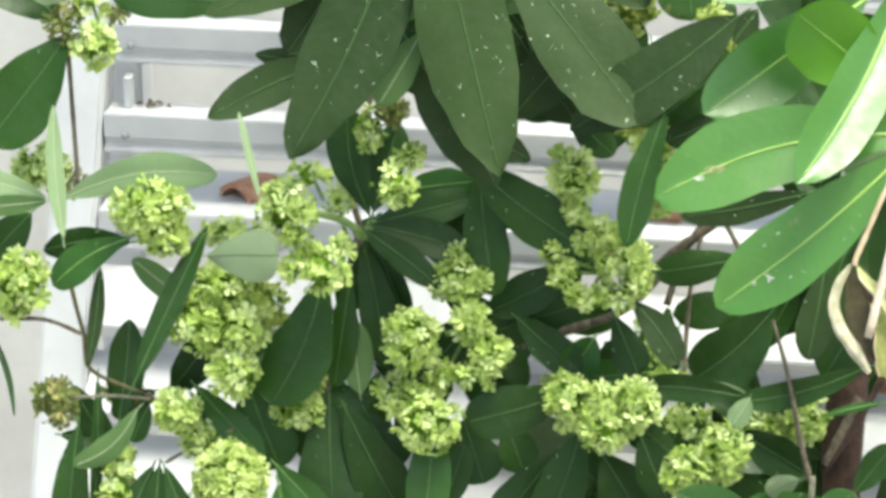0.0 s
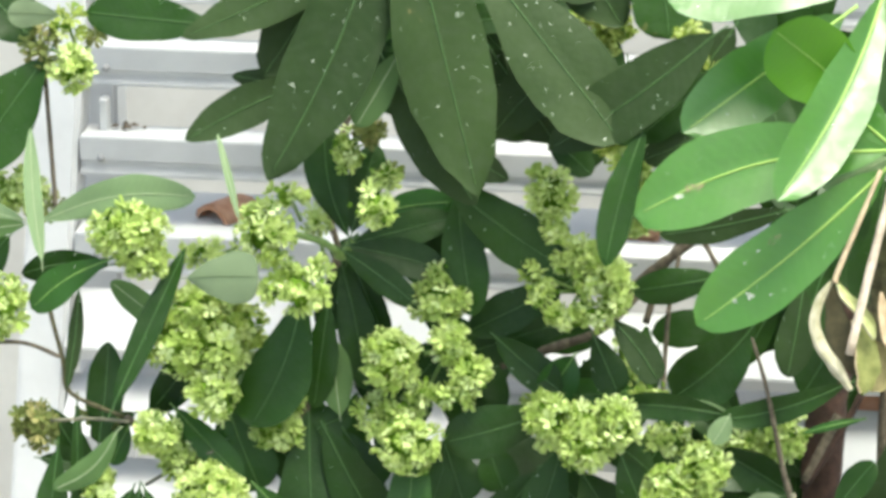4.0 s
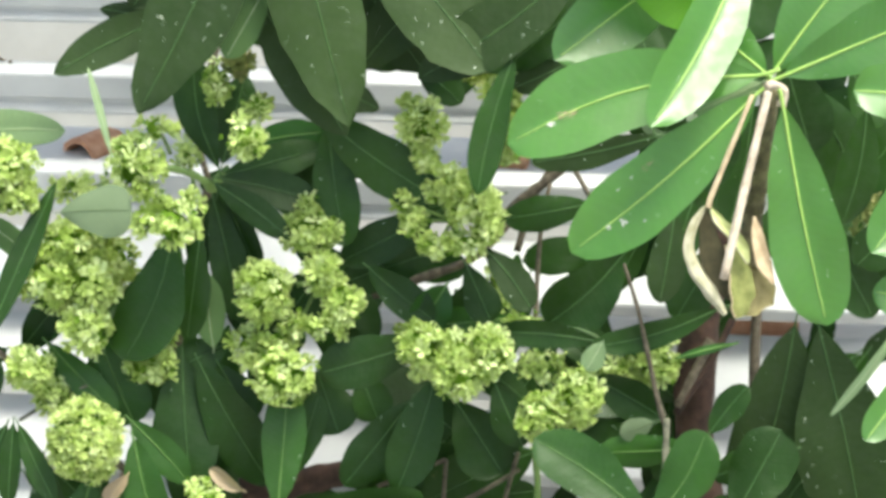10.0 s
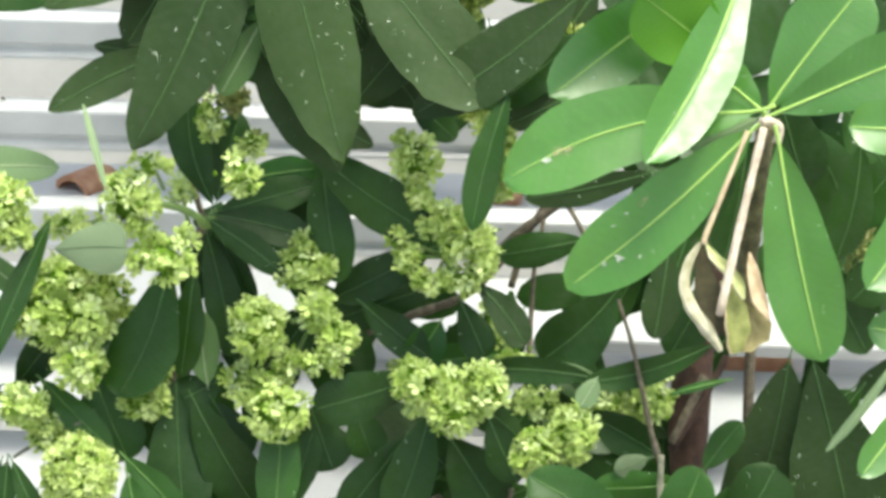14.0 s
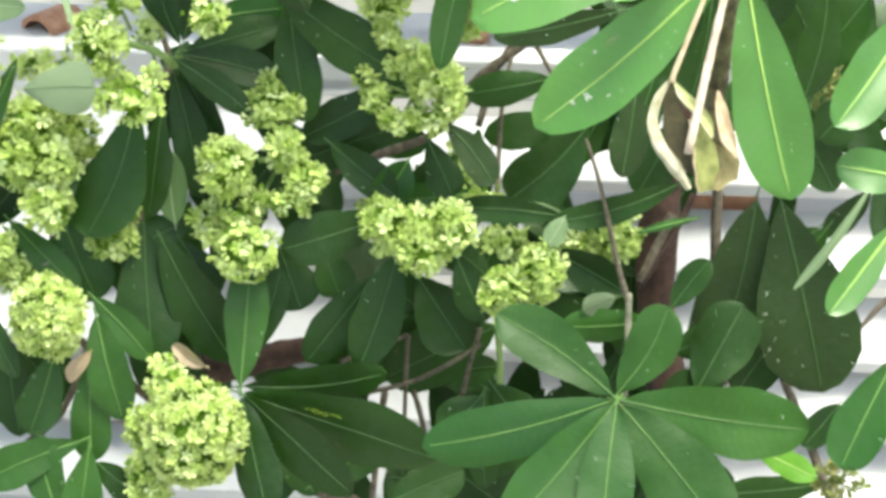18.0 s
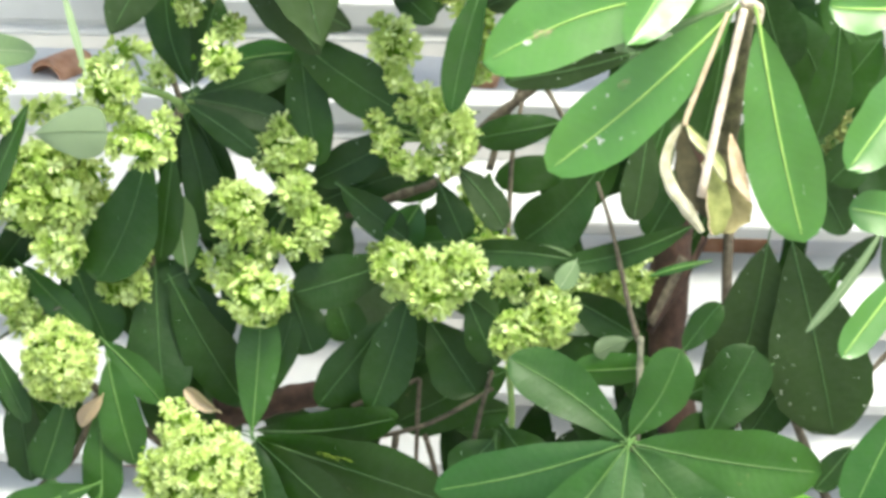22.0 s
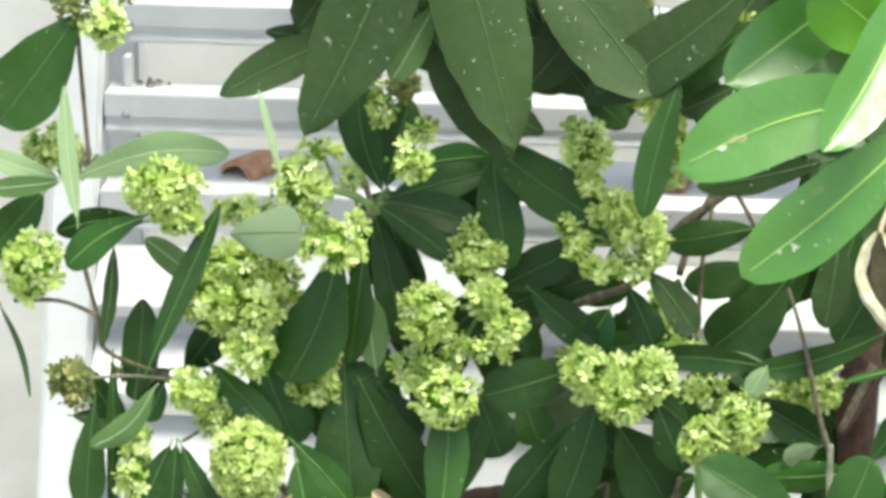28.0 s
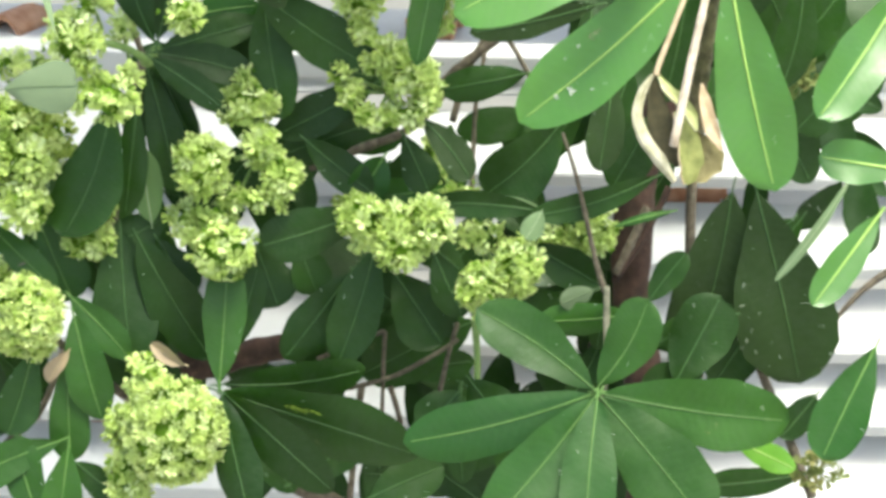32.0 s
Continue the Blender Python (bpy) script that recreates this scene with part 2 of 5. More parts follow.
WOOD = {'bark': plain("grey_brown_bark", (0.06, 0.048, 0.034), (0.19, 0.155, 0.11), 150, 0.85, 0.8, 0.004, 0.2),
        'red': plain("reddish_bark", (0.030, 0.018, 0.013), (0.105, 0.056, 0.040), 70, 0.9, 0.6, 0.005, 0.2),
        'husk': plain("olive_husk", (0.13, 0.15, 0.035), (0.32, 0.33, 0.11), 85, 0.75, 0.6),
        'rind': plain("pale_olive_rind", (0.34, 0.38, 0.13), (0.62, 0.63, 0.33), 80, 0.7, 0.5),
        'brown': plain("olive_brown_husk", (0.13, 0.11, 0.04), (0.30, 0.26, 0.12), 85, 0.8, 0.6),
        'tan': plain("tan_husk", (0.34, 0.25, 0.15), (0.58, 0.46, 0.31), 80, 0.75, 0.5),
        'cream': plain("cream_husk", (0.28, 0.27, 0.15), (0.58, 0.53, 0.40), 90, 0.7, 0.5),
        # shade in the pod's depth, put into the colour
        'hollow': plain("shaded_husk_inside", (0.03, 0.027, 0.012), (0.11, 0.095, 0.045), 70, 0.85, 0.4),
        'straw': plain("dry_straw_stalk", (0.38, 0.30, 0.22), (0.70, 0.60, 0.49), 110, 0.7, 0.4),
        'moss': plain("mossy_brown_bark", (0.045, 0.04, 0.02), (0.17, 0.15, 0.075), 130, 0.9, 0.9, 0.004, 0.25),
        'grey': plain("grey_green_twig", (0.09, 0.09, 0.06), (0.23, 0.22, 0.155), 120, 0.8, 0.6, 0.003, 0.3),
        'green': plain("green_stalk", (0.16, 0.26, 0.07), (0.28, 0.40, 0.12), 60, 0.5)}
WHITE = plain("white_painted_metal", (0.54, 0.54, 0.55), (0.65, 0.65, 0.655), 14, 0.42, 0.06)
ZINC = plain("dull_zinc", (0.22, 0.22, 0.23), (0.36, 0.36, 0.37), 90, 0.5)
CONCRETE = plain("weathered_concrete", (0.50, 0.485, 0.46), (0.66, 0.645, 0.615), 7, 0.9, 0.35, 0.004)
PAVING = plain("pale_paving", (0.24, 0.235, 0.22), (0.34, 0.33, 0.315), 5, 0.9, 0.35, 0.004)
def ragged(m, cut):
    """Leave holes in a thin splash, by noise."""
    nt = m.node_tree
    tc = nt.nodes.new("ShaderNodeTexCoord")
    n = node(nt, "ShaderNodeTexNoise", Scale=420.0, Detail=4.0, Roughness=0.7)
    nt.links.new(tc.outputs["Object"], n.inputs["Vector"])
    nt.links.new(ramp(nt, n.outputs["Fac"], [(cut, (0, 0, 0)), (cut + 0.12, (0.75, 0.75, 0.75))]), nt.nodes["Principled BSDF"].inputs["Alpha"])
    return m


CHALK = plain("dried_white_splash", (0.55, 0.56, 0.50), (0.78, 0.78, 0.72), 200, 0.8)
SCORCH = plain("scorched_leaf_patch", (0.34, 0.27, 0.13), (0.62, 0.52, 0.34), 160, 0.8)
CLAY = plain("terracotta", (0.56, 0.26, 0.14), (0.78, 0.47, 0.31), 45, 0.85, 0.5, 0.003)
YELLOWED = plain("yellowed_leaf_patch", (0.16, 0.30, 0.02), (0.36, 0.48, 0.05), 160, 0.7)
ragged(CHALK, 0.38)
ragged(YELLOWED, 0.42)
ragged(SCORCH, 0.47)
LITTER = plain("dark_leaf_litter", (0.05, 0.04, 0.03), (0.16, 0.12, 0.08), 90, 0.9, 0.4)


# ---- building helpers ----
def mesh_of(name, verts, faces, mat, smooth=True):
    me = bpy.data.meshes.new(name)
    me.from_pydata([tuple(v) for v in verts], [], faces)
    me.materials.append(mat)
    if smooth:
        me.polygons.foreach_set("use_smooth", [True] * len(me.polygons))
    me.update()
    return me


def part(name, me, parent, m=None, label=""):
    """One mesh under a thing or a part; m is its pose in the parent's space."""
    ob = new(name, me)
    ob.parent = parent
    ob.matrix_basis = m if m is not None else Matrix()
    return tagged(ob, label)


def thing(name, place, label, category, group="", kind=""):
    ob = new(name)
    ob.empty_display_size = 0.05
    ob.location = place
    return tagged(ob, label, category, group, kind)


def box_mesh(name, sx, sy, sz, mat, bevel=0.003):
    """A box with rounded edges, its origin in the middle."""
    bm = bmesh.new()
    bmesh.ops.create_cube(bm, size=1.0)
    for v in bm.verts:
        v.co = Vector((v.co.x * sx, v.co.y * sy, v.co.z * sz))
    bmesh.ops.bevel(bm, geom=bm.edges[:], offset=bevel, segments=2, affect='EDGES')
    me = bpy.data.meshes.new(name)
    bm.to_mesh(me)
    bm.free()
    me.materials.append(mat)
    return me


def tube(points, r0, r1, sides=8, wobble=0.0, seed=0):
    """Vertices and faces of a tapering tube through the points."""
    rng = random.Random(seed)
    pts = [Vector(p) for p in points]
    fine = []
    for i in range(len(pts) - 1):
        p0, p1, p2, p3 = pts[max(i - 1, 0)], pts[i], pts[i + 1], pts[min(i + 2, len(pts) - 1)]
        for k in range(5):
            s = k / 5
            fine.append(0.5 * (2 * p1 + (p2 - p0) * s + (2 * p0 - 5 * p1 + 4 * p2 - p3) * s * s + (3 * p1 - p0 - 3 * p2 + p3) * s ** 3))
    fine.append(pts[-1])
    verts, faces = [], []
    for i, p in enumerate(fine):
        d = (fine[min(i + 1, len(fine) - 1)] - fine[max(i - 1, 0)]).normalized()
        side = d.cross(Vector((0.31, 0.9, 0.2))).normalized()
        up = side.cross(d)
        r = (r0 + (r1 - r0) * i / (len(fine) - 1)) * (1 + rng.uniform(-wobble, wobble))
        for k in range(sides):
            a = 2 * math.pi * k / sides
            verts.append(p + side * (r * math.cos(a)) + up * (r * math.sin(a)))
    for i in range(len(fine) - 1):
        for k in range(sides):
            a, b = i * sides + k, i * sides + (k + 1) % sides
            faces.append((a, b, b + sides, a + sides))
    n = len(verts)
    faces.append(tuple(range(sides))[::-1])
    faces.append(tuple(range(n - sides, n)))
    return verts, faces


# ---- setting ----
def slab(name, sx, sy, sz, place, mat, label, category):
    ob = new(name, box_mesh(name, sx, sy, sz, mat, 0.004))
    ob.location = place
    return tagged(ob, label, category, kind="structure")


ground = new("ground", mesh_of("ground", [(-400, -400, 0), (400, -400, 0), (400, 400, 0), (-400, 400, 0)], [(0, 1, 2, 3)], PAVING))
tagged(ground, "pale grey paved ground round the shrub", "ground", kind="structure")
slab("wall_back", 9.0, 0.2, 1.9, (0, 1.25, 0.95), CONCRETE, "weathered beige concrete wall behind the white slats", "wall")

# ---- white slatted rack behind the shrub ----
RACK = pose(0, 0.30, 1.30, 0, 0, -5) @ pose(0, 0, 0, -22)
LEVEL = pose(0, 0, 0, 22)
rack = thing("slatted_rack", (0, 0, 0), "white painted metal rack of horizontal slats behind the shrub", "rack")
rack.location = (RACK @ Vector((0.28, 0.0, 0.0))).xy.to_3d()
TO_RACK = Matrix.Translation(-rack.location) @ RACK
post_me = box_mesh("post", 0.046, 0.05, 1.02, WHITE, 0.004)
leg_me = box_mesh("leg", 0.046, 0.05, 1.0, WHITE, 0.004)
for x in (-0.501, 1.07):
    part("post", post_me, rack, TO_RACK @ pose(x, -0.01, 0.14))
    low = TO_RACK @ Vector((x, -0.01, -0.36))
    high = TO_RACK @ Vector((x, 0.03, 0.62))
    for end, name in ((low, "leg"), (high, "rear_leg")):
        me = leg_me.copy()
        for v in me.vertices:
            v.co.z *= end.z
        part(name, me, rack, Matrix.Translation((end.x, end.y, end.z / 2)) @ pose(0, 0, 0, 0, 0, -5))


def channel(length, profile):
    """A slat with the given cross-section (depth, height), rounded a little along its edges."""
    bm = bmesh.new()
    ends = [[bm.verts.new((x, y, z)) for y, z in profile] for x in (-length / 2, length / 2)]
    n = len(profile)
    for i in range(n):
        bm.faces.new((ends[0][i], ends[0][(i + 1) % n], ends[1][(i + 1) % n], ends[1][i]))
    bm.faces.new(ends[0][::-1])
    bm.faces.new(ends[1])
    bmesh.ops.recalc_face_normals(bm, faces=bm.faces[:])
    bmesh.ops.bevel(bm, geom=bm.edges[:], offset=0.0012, segments=2, affect='EDGES')
    me = bpy.data.meshes.new("slat")
    bm.to_mesh(me)
    bm.free()
    me.materials.append(WHITE)
    return me


bar_me = channel(1.522, [(-0.021, 0.019), (-0.021, -0.004), (-0.0175, -0.006), (-0.0175, -0.012), (-0.021, -0.014), (-0.021, -0.019), (0.021, -0.019), (0.021, 0.019)])
wide_me = channel(1.522, [(-0.009, 0.030), (-0.009, -0.042), (0.009, -0.042), (0.009, 0.030)])
upper = (0.588, 0.503, 0.418, 0.338, 0.253, 0.162)
lower = (0.088, 0.007, -0.070, -0.136, -0.207, -0.278, -0.35)
for top in upper:
    part("slat", bar_me, rack, TO_RACK @ pose(0.285, 0, top) @ LEVEL @ pose(0, -0.021, -0.019))
for top in lower:
    part("slat", wide_me, rack, TO_RACK @ pose(0.285, 0, top, -34) @ pose(0, -0.009, -0.030))
bolt_v, bolt_f = tube([(0, 0, 0), (0, -0.002, 0), (0, -0.005, 0)], 0.0038, 0.003, 8)
bolt_me = mesh_of("bolt", bolt_v, bolt_f, ZINC)
for top in upper[2:]:
    part("bolt", bolt_me, rack, TO_RACK @ pose(-0.455, 0, top) @ LEVEL @ pose(0, -0.042, -0.020), "small dull zinc bolt head")
ledge_me = box_mesh("ledge", 1.522, 0.10, 0.010, WHITE, 0.002)
for top in (0.162, 0.007, -0.207):
    part("ledge", ledge_me, rack, TO_RACK @ pose(0.285, 0, top) @ LEVEL @ pose(0, 0.053, -0.007))
stub_me = box_mesh("bracket", 0.007, 0.02, 0.03, WHITE, 0.0008)
part("bracket", stub_me, rack, TO_RACK @ pose(-0.457, 0.0, 0.253) @ LEVEL @ pose(0, -0.012, 0.015))


def brick(u, top, length, turn):
    me = box_mesh("clay_brick", length, 0.05, 0.030, CLAY, 0.006)
    rng = random.Random(int(1000 * length + 100 * turn))
    for v in me.vertices:
        v.co += Vector((rng.uniform(-1, 1) * 0.003, rng.uniform(-1, 1) * 0.003, rng.uniform(0, 1) * 0.0035 if v.co.z > 0 else 0.0))
    ob = new("clay_brick", me)
    ob.matrix_world = RACK @ pose(u, 0, top) @ LEVEL @ pose(0, 0.045, 0.013, 0, 0, turn)
    return tagged(ob, "broken reddish terracotta brick lying on the rack's ledge", "brick", "bricks on the rack")


for u, top, length, turn in ((0.285, 0.007, 0.075, 4), (-0.26, -0.207, 0.08, -5)):
    brick(u, top, length, turn)

def shard(u, top, length, turn):
    """A curved piece of a broken clay pot, lying hollow side down."""
    verts, faces = [], []
    r, n, seg = 0.023, 7, 6
    rng = random.Random(int(1000 * length))
    for i in range(seg + 1):
        x = length * (i / seg - 0.5)
        for k in range(n):
            a = radians(18 + 144 * k / (n - 1))
            ragged = x + (rng.uniform(-0.004, 0.004) if i in (0, seg) else 0)
            verts.append((ragged, r * math.cos(a), r * math.sin(a) - 0.3 * r))
        for k in range(n):
            a = radians(18 + 144 * k / (n - 1))
            verts.append((x, (r - 0.005) * math.cos(a), (r - 0.005) * math.sin(a) - 0.3 * r))
    row = 2 * n
    for i in range(seg):
        for k in range(n - 1):
            o = i * row + k
            faces.append((o, o + row, o + row + 1, o + 1))
            faces.append((o + n + 1, o + n + row + 1, o + n + row, o + n))
        faces.append((i * row, i * row + n, (i + 1) * row + n, (i + 1) * row))
        faces.append((i * row + 2 * n - 1, i * row + n - 1, (i + 1) * row + n - 1, (i + 1) * row + 2 * n - 1))
    for o in (0, seg * row):
        for k in range(n - 1):
            q = (o + k, o + k + 1, o + n + k + 1, o + n + k)
            faces.append(q if o else q[::-1])
    ob = new("pot_shard", mesh_of("pot_shard", verts, faces, CLAY))
    ob.matrix_world = RACK @ pose(u, 0, top) @ LEVEL @ pose(0, 0.035, -0.002, 0, 0, turn)
    return tagged(ob, "curved orange terracotta pot shard lying on the rack's ledge", "pot shard", "pot shards on the rack")


for u, top, length, turn in ((-0.344, 0.162, 0.046, 58), (0.048, 0.162, 0.046, -8)):
    shard(u, top, length, turn)

# crumbs of dead leaves on one slat
rng = random.Random(8)
lv, lf = [], []
for _ in range(9):
    p = Vector((rng.gauss(0, 0.008), rng.uniform(-0.008, 0.008), 0.001))
    k = len(lv)
    r = rng.uniform(0.002, 0.005)
    for q in range(5):
        lv.append(p + Vector((r * math.cos(q * 1.2566) * rng.uniform(0.6, 1.6), r * math.sin(q * 1.2566), rng.uniform(0, 0.004))))
    lv.append(p + Vector((0, 0, 0.005)))
    lf += [(k + q, k + (q + 1) % 5, k + 5) for q in range(5)] + [tuple(k + q for q in range(5))[::-1]]
litter = new("leaf_litter", mesh_of("leaf_litter", lv, lf, LITTER, smooth=False))
litter.matrix_world = RACK @ pose(-0.438, 0, 0.253) @ LEVEL @ pose(0, -0.012, 0)
tagged(litter, "dark crumbs of dead leaves lying on a white slat", "leaf litter", kind="stuff")

# ---- the shrub ----
# plan of the shrub: a to the right, b up, c towards the viewer, in centimetres, on a plane that leans back 20 degrees
LEAN = radians(20)
ROOT = Vector((0.16, 0.12, 0.0))
PLANE = Matrix(((1, 0, 0, 0), (0, math.sin(LEAN), -math.cos(LEAN), 0), (0, math.cos(LEAN), math.sin(LEAN), 1.5), (0, 0, 0, 1)))
TO_SHRUB = Matrix.Translation(-ROOT) @ PLANE
shrub = thing("shrub", ROOT, "tall glossy-leaved shrub with whorled leaves and lime-green flower heads", "shrub")
counter = [0]


FORM = {'e': (0.66, 2.3, 0.62), 'o': (0.80, 3.0, 0.55), 'b': (0.64, 3.0, 0.58), 'a': (0.66, 1.8, 0.74), 'l': (0.60, 1.6, 0.85)}


def blade(length, width, tone, rng, form='e', bow=0.0, crease=0.0, n=14, w=4):
    """Points, faces, UVs and midrib line of one leaf blade, lying along x. form: elliptic, obovate, oblong, acute or lance-shaped; bow: its sideways curve."""
    L, half = length / 100, width / 200
    fold = crease or rng.uniform(0.06, 0.34)
    bend = rng.uniform(-0.02, 0.13)
    skew = bow + rng.uniform(-0.02, 0.02)
    twist = rng.gauss(0, 0.22)
    rise, power, tip = FORM[form]
    rise, power = rise * rng.uniform(0.95, 1.05), power * rng.uniform(0.92, 1.08)
    arch = rng.uniform(0.0, 0.25)
    if tone == 'g':
        arch, bend, twist = 0.1, rng.uniform(0.0, 0.06), twist * 0.4
    if tone == 't':
        fold, bend, twist = 1.1, 0.16, 0.6
    peak = max((k / 50) ** rise * (1 - (k / 50) ** power) ** tip for k in range(51))
    verts, faces, uvs = [], [], []
    ph, freq = rng.uniform(0, 6), rng.uniform(7, 13)
    torn = rng.uniform(0.05, 0.2) if tone == 'h' else 0.0
    for i in range(n + 1):
        s = 1 - (1 - i / n) ** 1.35
        h = half * (max(s, 0.004) ** rise * max(1 - s ** power, 0.0) ** tip) / peak * (1 + 0.025 * math.sin(19 * s + 2 * ph)) + 0.0006
        mid_y = skew * L * math.sin(math.pi * s)
        z0 = -bend * L * s * s + 0.012 * L * math.sin(3 * s + ph)
        ct, st = math.cos(twist * (s - 0.4)), math.sin(twist * (s - 0.4))
        for j in range(-w, w + 1):
            q = j / w
            ripple = 0.075 * half * math.sin(freq * s + ph + (2.2 if q > 0 else 0)) * q * q
            if torn and s > 0.7 and abs(q) > 0.8:
                q *= 1 - torn * (0.5 + 0.5 * math.sin(37 * s + 5 * ph + 3 * q))
            y, z = h * q, fold * h * abs(q) ** 1.3 - arch * h * q * q + ripple
            verts.append((L * s, mid_y + y * ct - z * st, z0 + y * st + z * ct))
            uvs.append((s, 0.5 + 0.5 * q * h / half))
    row = 2 * w + 1
    for i in range(n):
        for j in range(row - 1):
            k = i * row + j
            faces.append((k, k + row, k + row + 1, k + 1))
    line = []
    for s in (-0.09, 0.0, 0.15, 0.35, 0.55, 0.75, 0.96):
        t = max(s, 0)
        line.append((L * s, skew * L * math.sin(math.pi * t), -bend * L * t * t + 0.012 * L * math.sin(3 * t + ph) + 0.0004))
    return verts, faces, uvs, line


def leaf_pose(a, b, c, angle, lift, rng, sway=20, roll=0):
    return TO_SHRUB @ Matrix.Translation((a / 100, b / 100, c / 100)) @ Matrix.Rotation(radians(angle), 4, 'Z') @ Matrix.Rotation(radians(-lift), 4, 'Y') @ Matrix.Rotation(radians(roll + rng.uniform(-sway, sway)), 4, 'X')


LEAF_LABEL = {'p': "pale grey-green leaf seen from below", 's': "dull sage-green rounded leaf", 'u': "mid-green leaf underside", 't': "withered tan leaf", 'y': "young yellow-green leaf",
              'g': "fresh glossy leaf, its green brightened for sunlight", 'h': "dusty dark green leaf with pale specks"}
blades = []


def leaf(a, b, c, angle, length, width, lift, tone, form='e', bow=0.0, roll=0, crease=0.0):
    """One leaf: base at (a, b, c), pointing along angle in the plane, tip lifted towards the viewer by lift degrees."""
    counter[0] += 1
    rng = random.Random(counter[0])
    verts, faces, uvs, line = blade(length, width, tone, rng, form, bow, crease)
    me = mesh_of("leaf", verts, faces, LEAF[tone])
    layer = me.uv_layers.new(name="blade")
    for loop in me.loops:
        layer.data[loop.index].uv = uvs[loop.vertex_index]
    ob = part("leaf", me, shrub, label=LEAF_LABEL.get(tone, ""), m=leaf_pose(a, b, c, angle, lift, rng, 0 if roll else 6 if tone == 'g' else 16, roll))
    blades.append(ob)
    thick = 0.0017 if tone == 'g' else 0.0011 if tone in 'mn' else 0.0005 if tone in 'psu' else 0.0008
    rv, rf = tube(line, thick, 0.0004, 5)
    part("midrib", mesh_of("midrib", rv, rf, RIB[tone]), ob)
    return ob


def stain(ob, s, q, long, wide, mat, seed):
    """A thin dried splash on a blade, at s along it and q across it."""
    rng = random.Random(seed)
    n, w = 14, 4
    i = min(range(n + 1), key=lambda k: abs(1 - (1 - k / n) ** 1.35 - s))
    row = 2 * w + 1
    edge = lambda qq: ob.data.vertices[i * row + int(round(w + w * qq))].co
    lo, hi = edge(math.floor(q * w) / w), edge(math.ceil(q * w) / w)
    t = q * w - math.floor(q * w)
    p = lo.lerp(hi, t) + Vector((0, 0, 0.0012))
    pts = [p]
    for k in range(10):
        a = k * 0.62832
        r = rng.uniform(0.6, 1.3)
        pts.append(p + Vector((long * r * math.cos(a), wide * r * math.sin(a), -0.0002)))
    faces = [(0, k + 1, (k + 1) % 10 + 1) for k in range(10)]
    return part("stain", mesh_of("stain", pts, faces, mat), ob, None, "dried pale splash on the leaf")


def valve(name, rows, curl, mat, label, fray, m, parent, seed):
    """One valve of a dry split pod: a gutter-shaped shell along rows of (a, b, c, width), curled across, with a rolled rim and a frayed end."""
    rng = random.Random(seed)
    pts = [Vector(r[:3]) / 100 for r in rows]
    wide = [r[3] / 200 for r in rows]
    n, w = 18, 6
    front, back = [], []
    for i in range(n + 1):
        u = i / n * (len(pts) - 1)
        k = min(int(u), len(pts) - 2)
        f = u - k
        p0, p1, p2, p3 = pts[max(k - 1, 0)], pts[k], pts[k + 1], pts[min(k + 2, len(pts) - 1)]
        p = 0.5 * (2 * p1 + (p2 - p0) * f + (2 * p0 - 5 * p1 + 4 * p2 - p3) * f * f + (3 * p1 - p0 - 3 * p2 + p3) * f ** 3)
        g = f * f * (3 - 2 * f)
        h = wide[k] * (1 - g) + wide[k + 1] * g
        d = (p2 - p1).normalized()
        side = Vector((d.y, -d.x, 0)).normalized()
        out = side.cross(d)
        out = out if out.z > 0 else -out
        for j in range(-w, w + 1):
            q = j / w
            r = h * (1 + fray * rng.uniform(-1, 1) * abs(q) * (0.4 + i / n))
            bend = abs(curl) * q * q * (1.3 if q * curl > 0 else 0.5)
            z = r * (bend if curl > 0 else 0.35 - bend) + 0.0004 * math.sin(9 * i / n + 4 * q)
            front.append(p + side * r * q + out * z)
            back.append(p + side * r * q * 0.96 + out * (z - 0.0006))
    row = 2 * w + 1
    faces = []
    half = len(front)
    for i in range(n):
        for j in range(row - 1):
            k = i * row + j
            faces.append((k, k + row, k + row + 1, k + 1))
            faces.append((half + k, half + k + 1, half + k + row + 1, half + k + row))
        for j in (0, row - 1):
            k = i * row + j
            faces.append((k, k + row, half + k + row, half + k))
    ob = part(name, mesh_of(name, front + back, faces, WOOD[mat]), parent, m, label)
    if mat != 'hollow':
        edge = 0 if curl < 0 else row - 1
        v, f = tube([front[i * row + edge] for i in range(0, n + 1, 2)], 0.0005, 0.0009, 6, 0.25, seed)
        part("rim", mesh_of("rim", v, f, WOOD['cream' if mat in ('cream', 'rind') else 'tan']), ob, None, "pale rolled edge")
    return ob


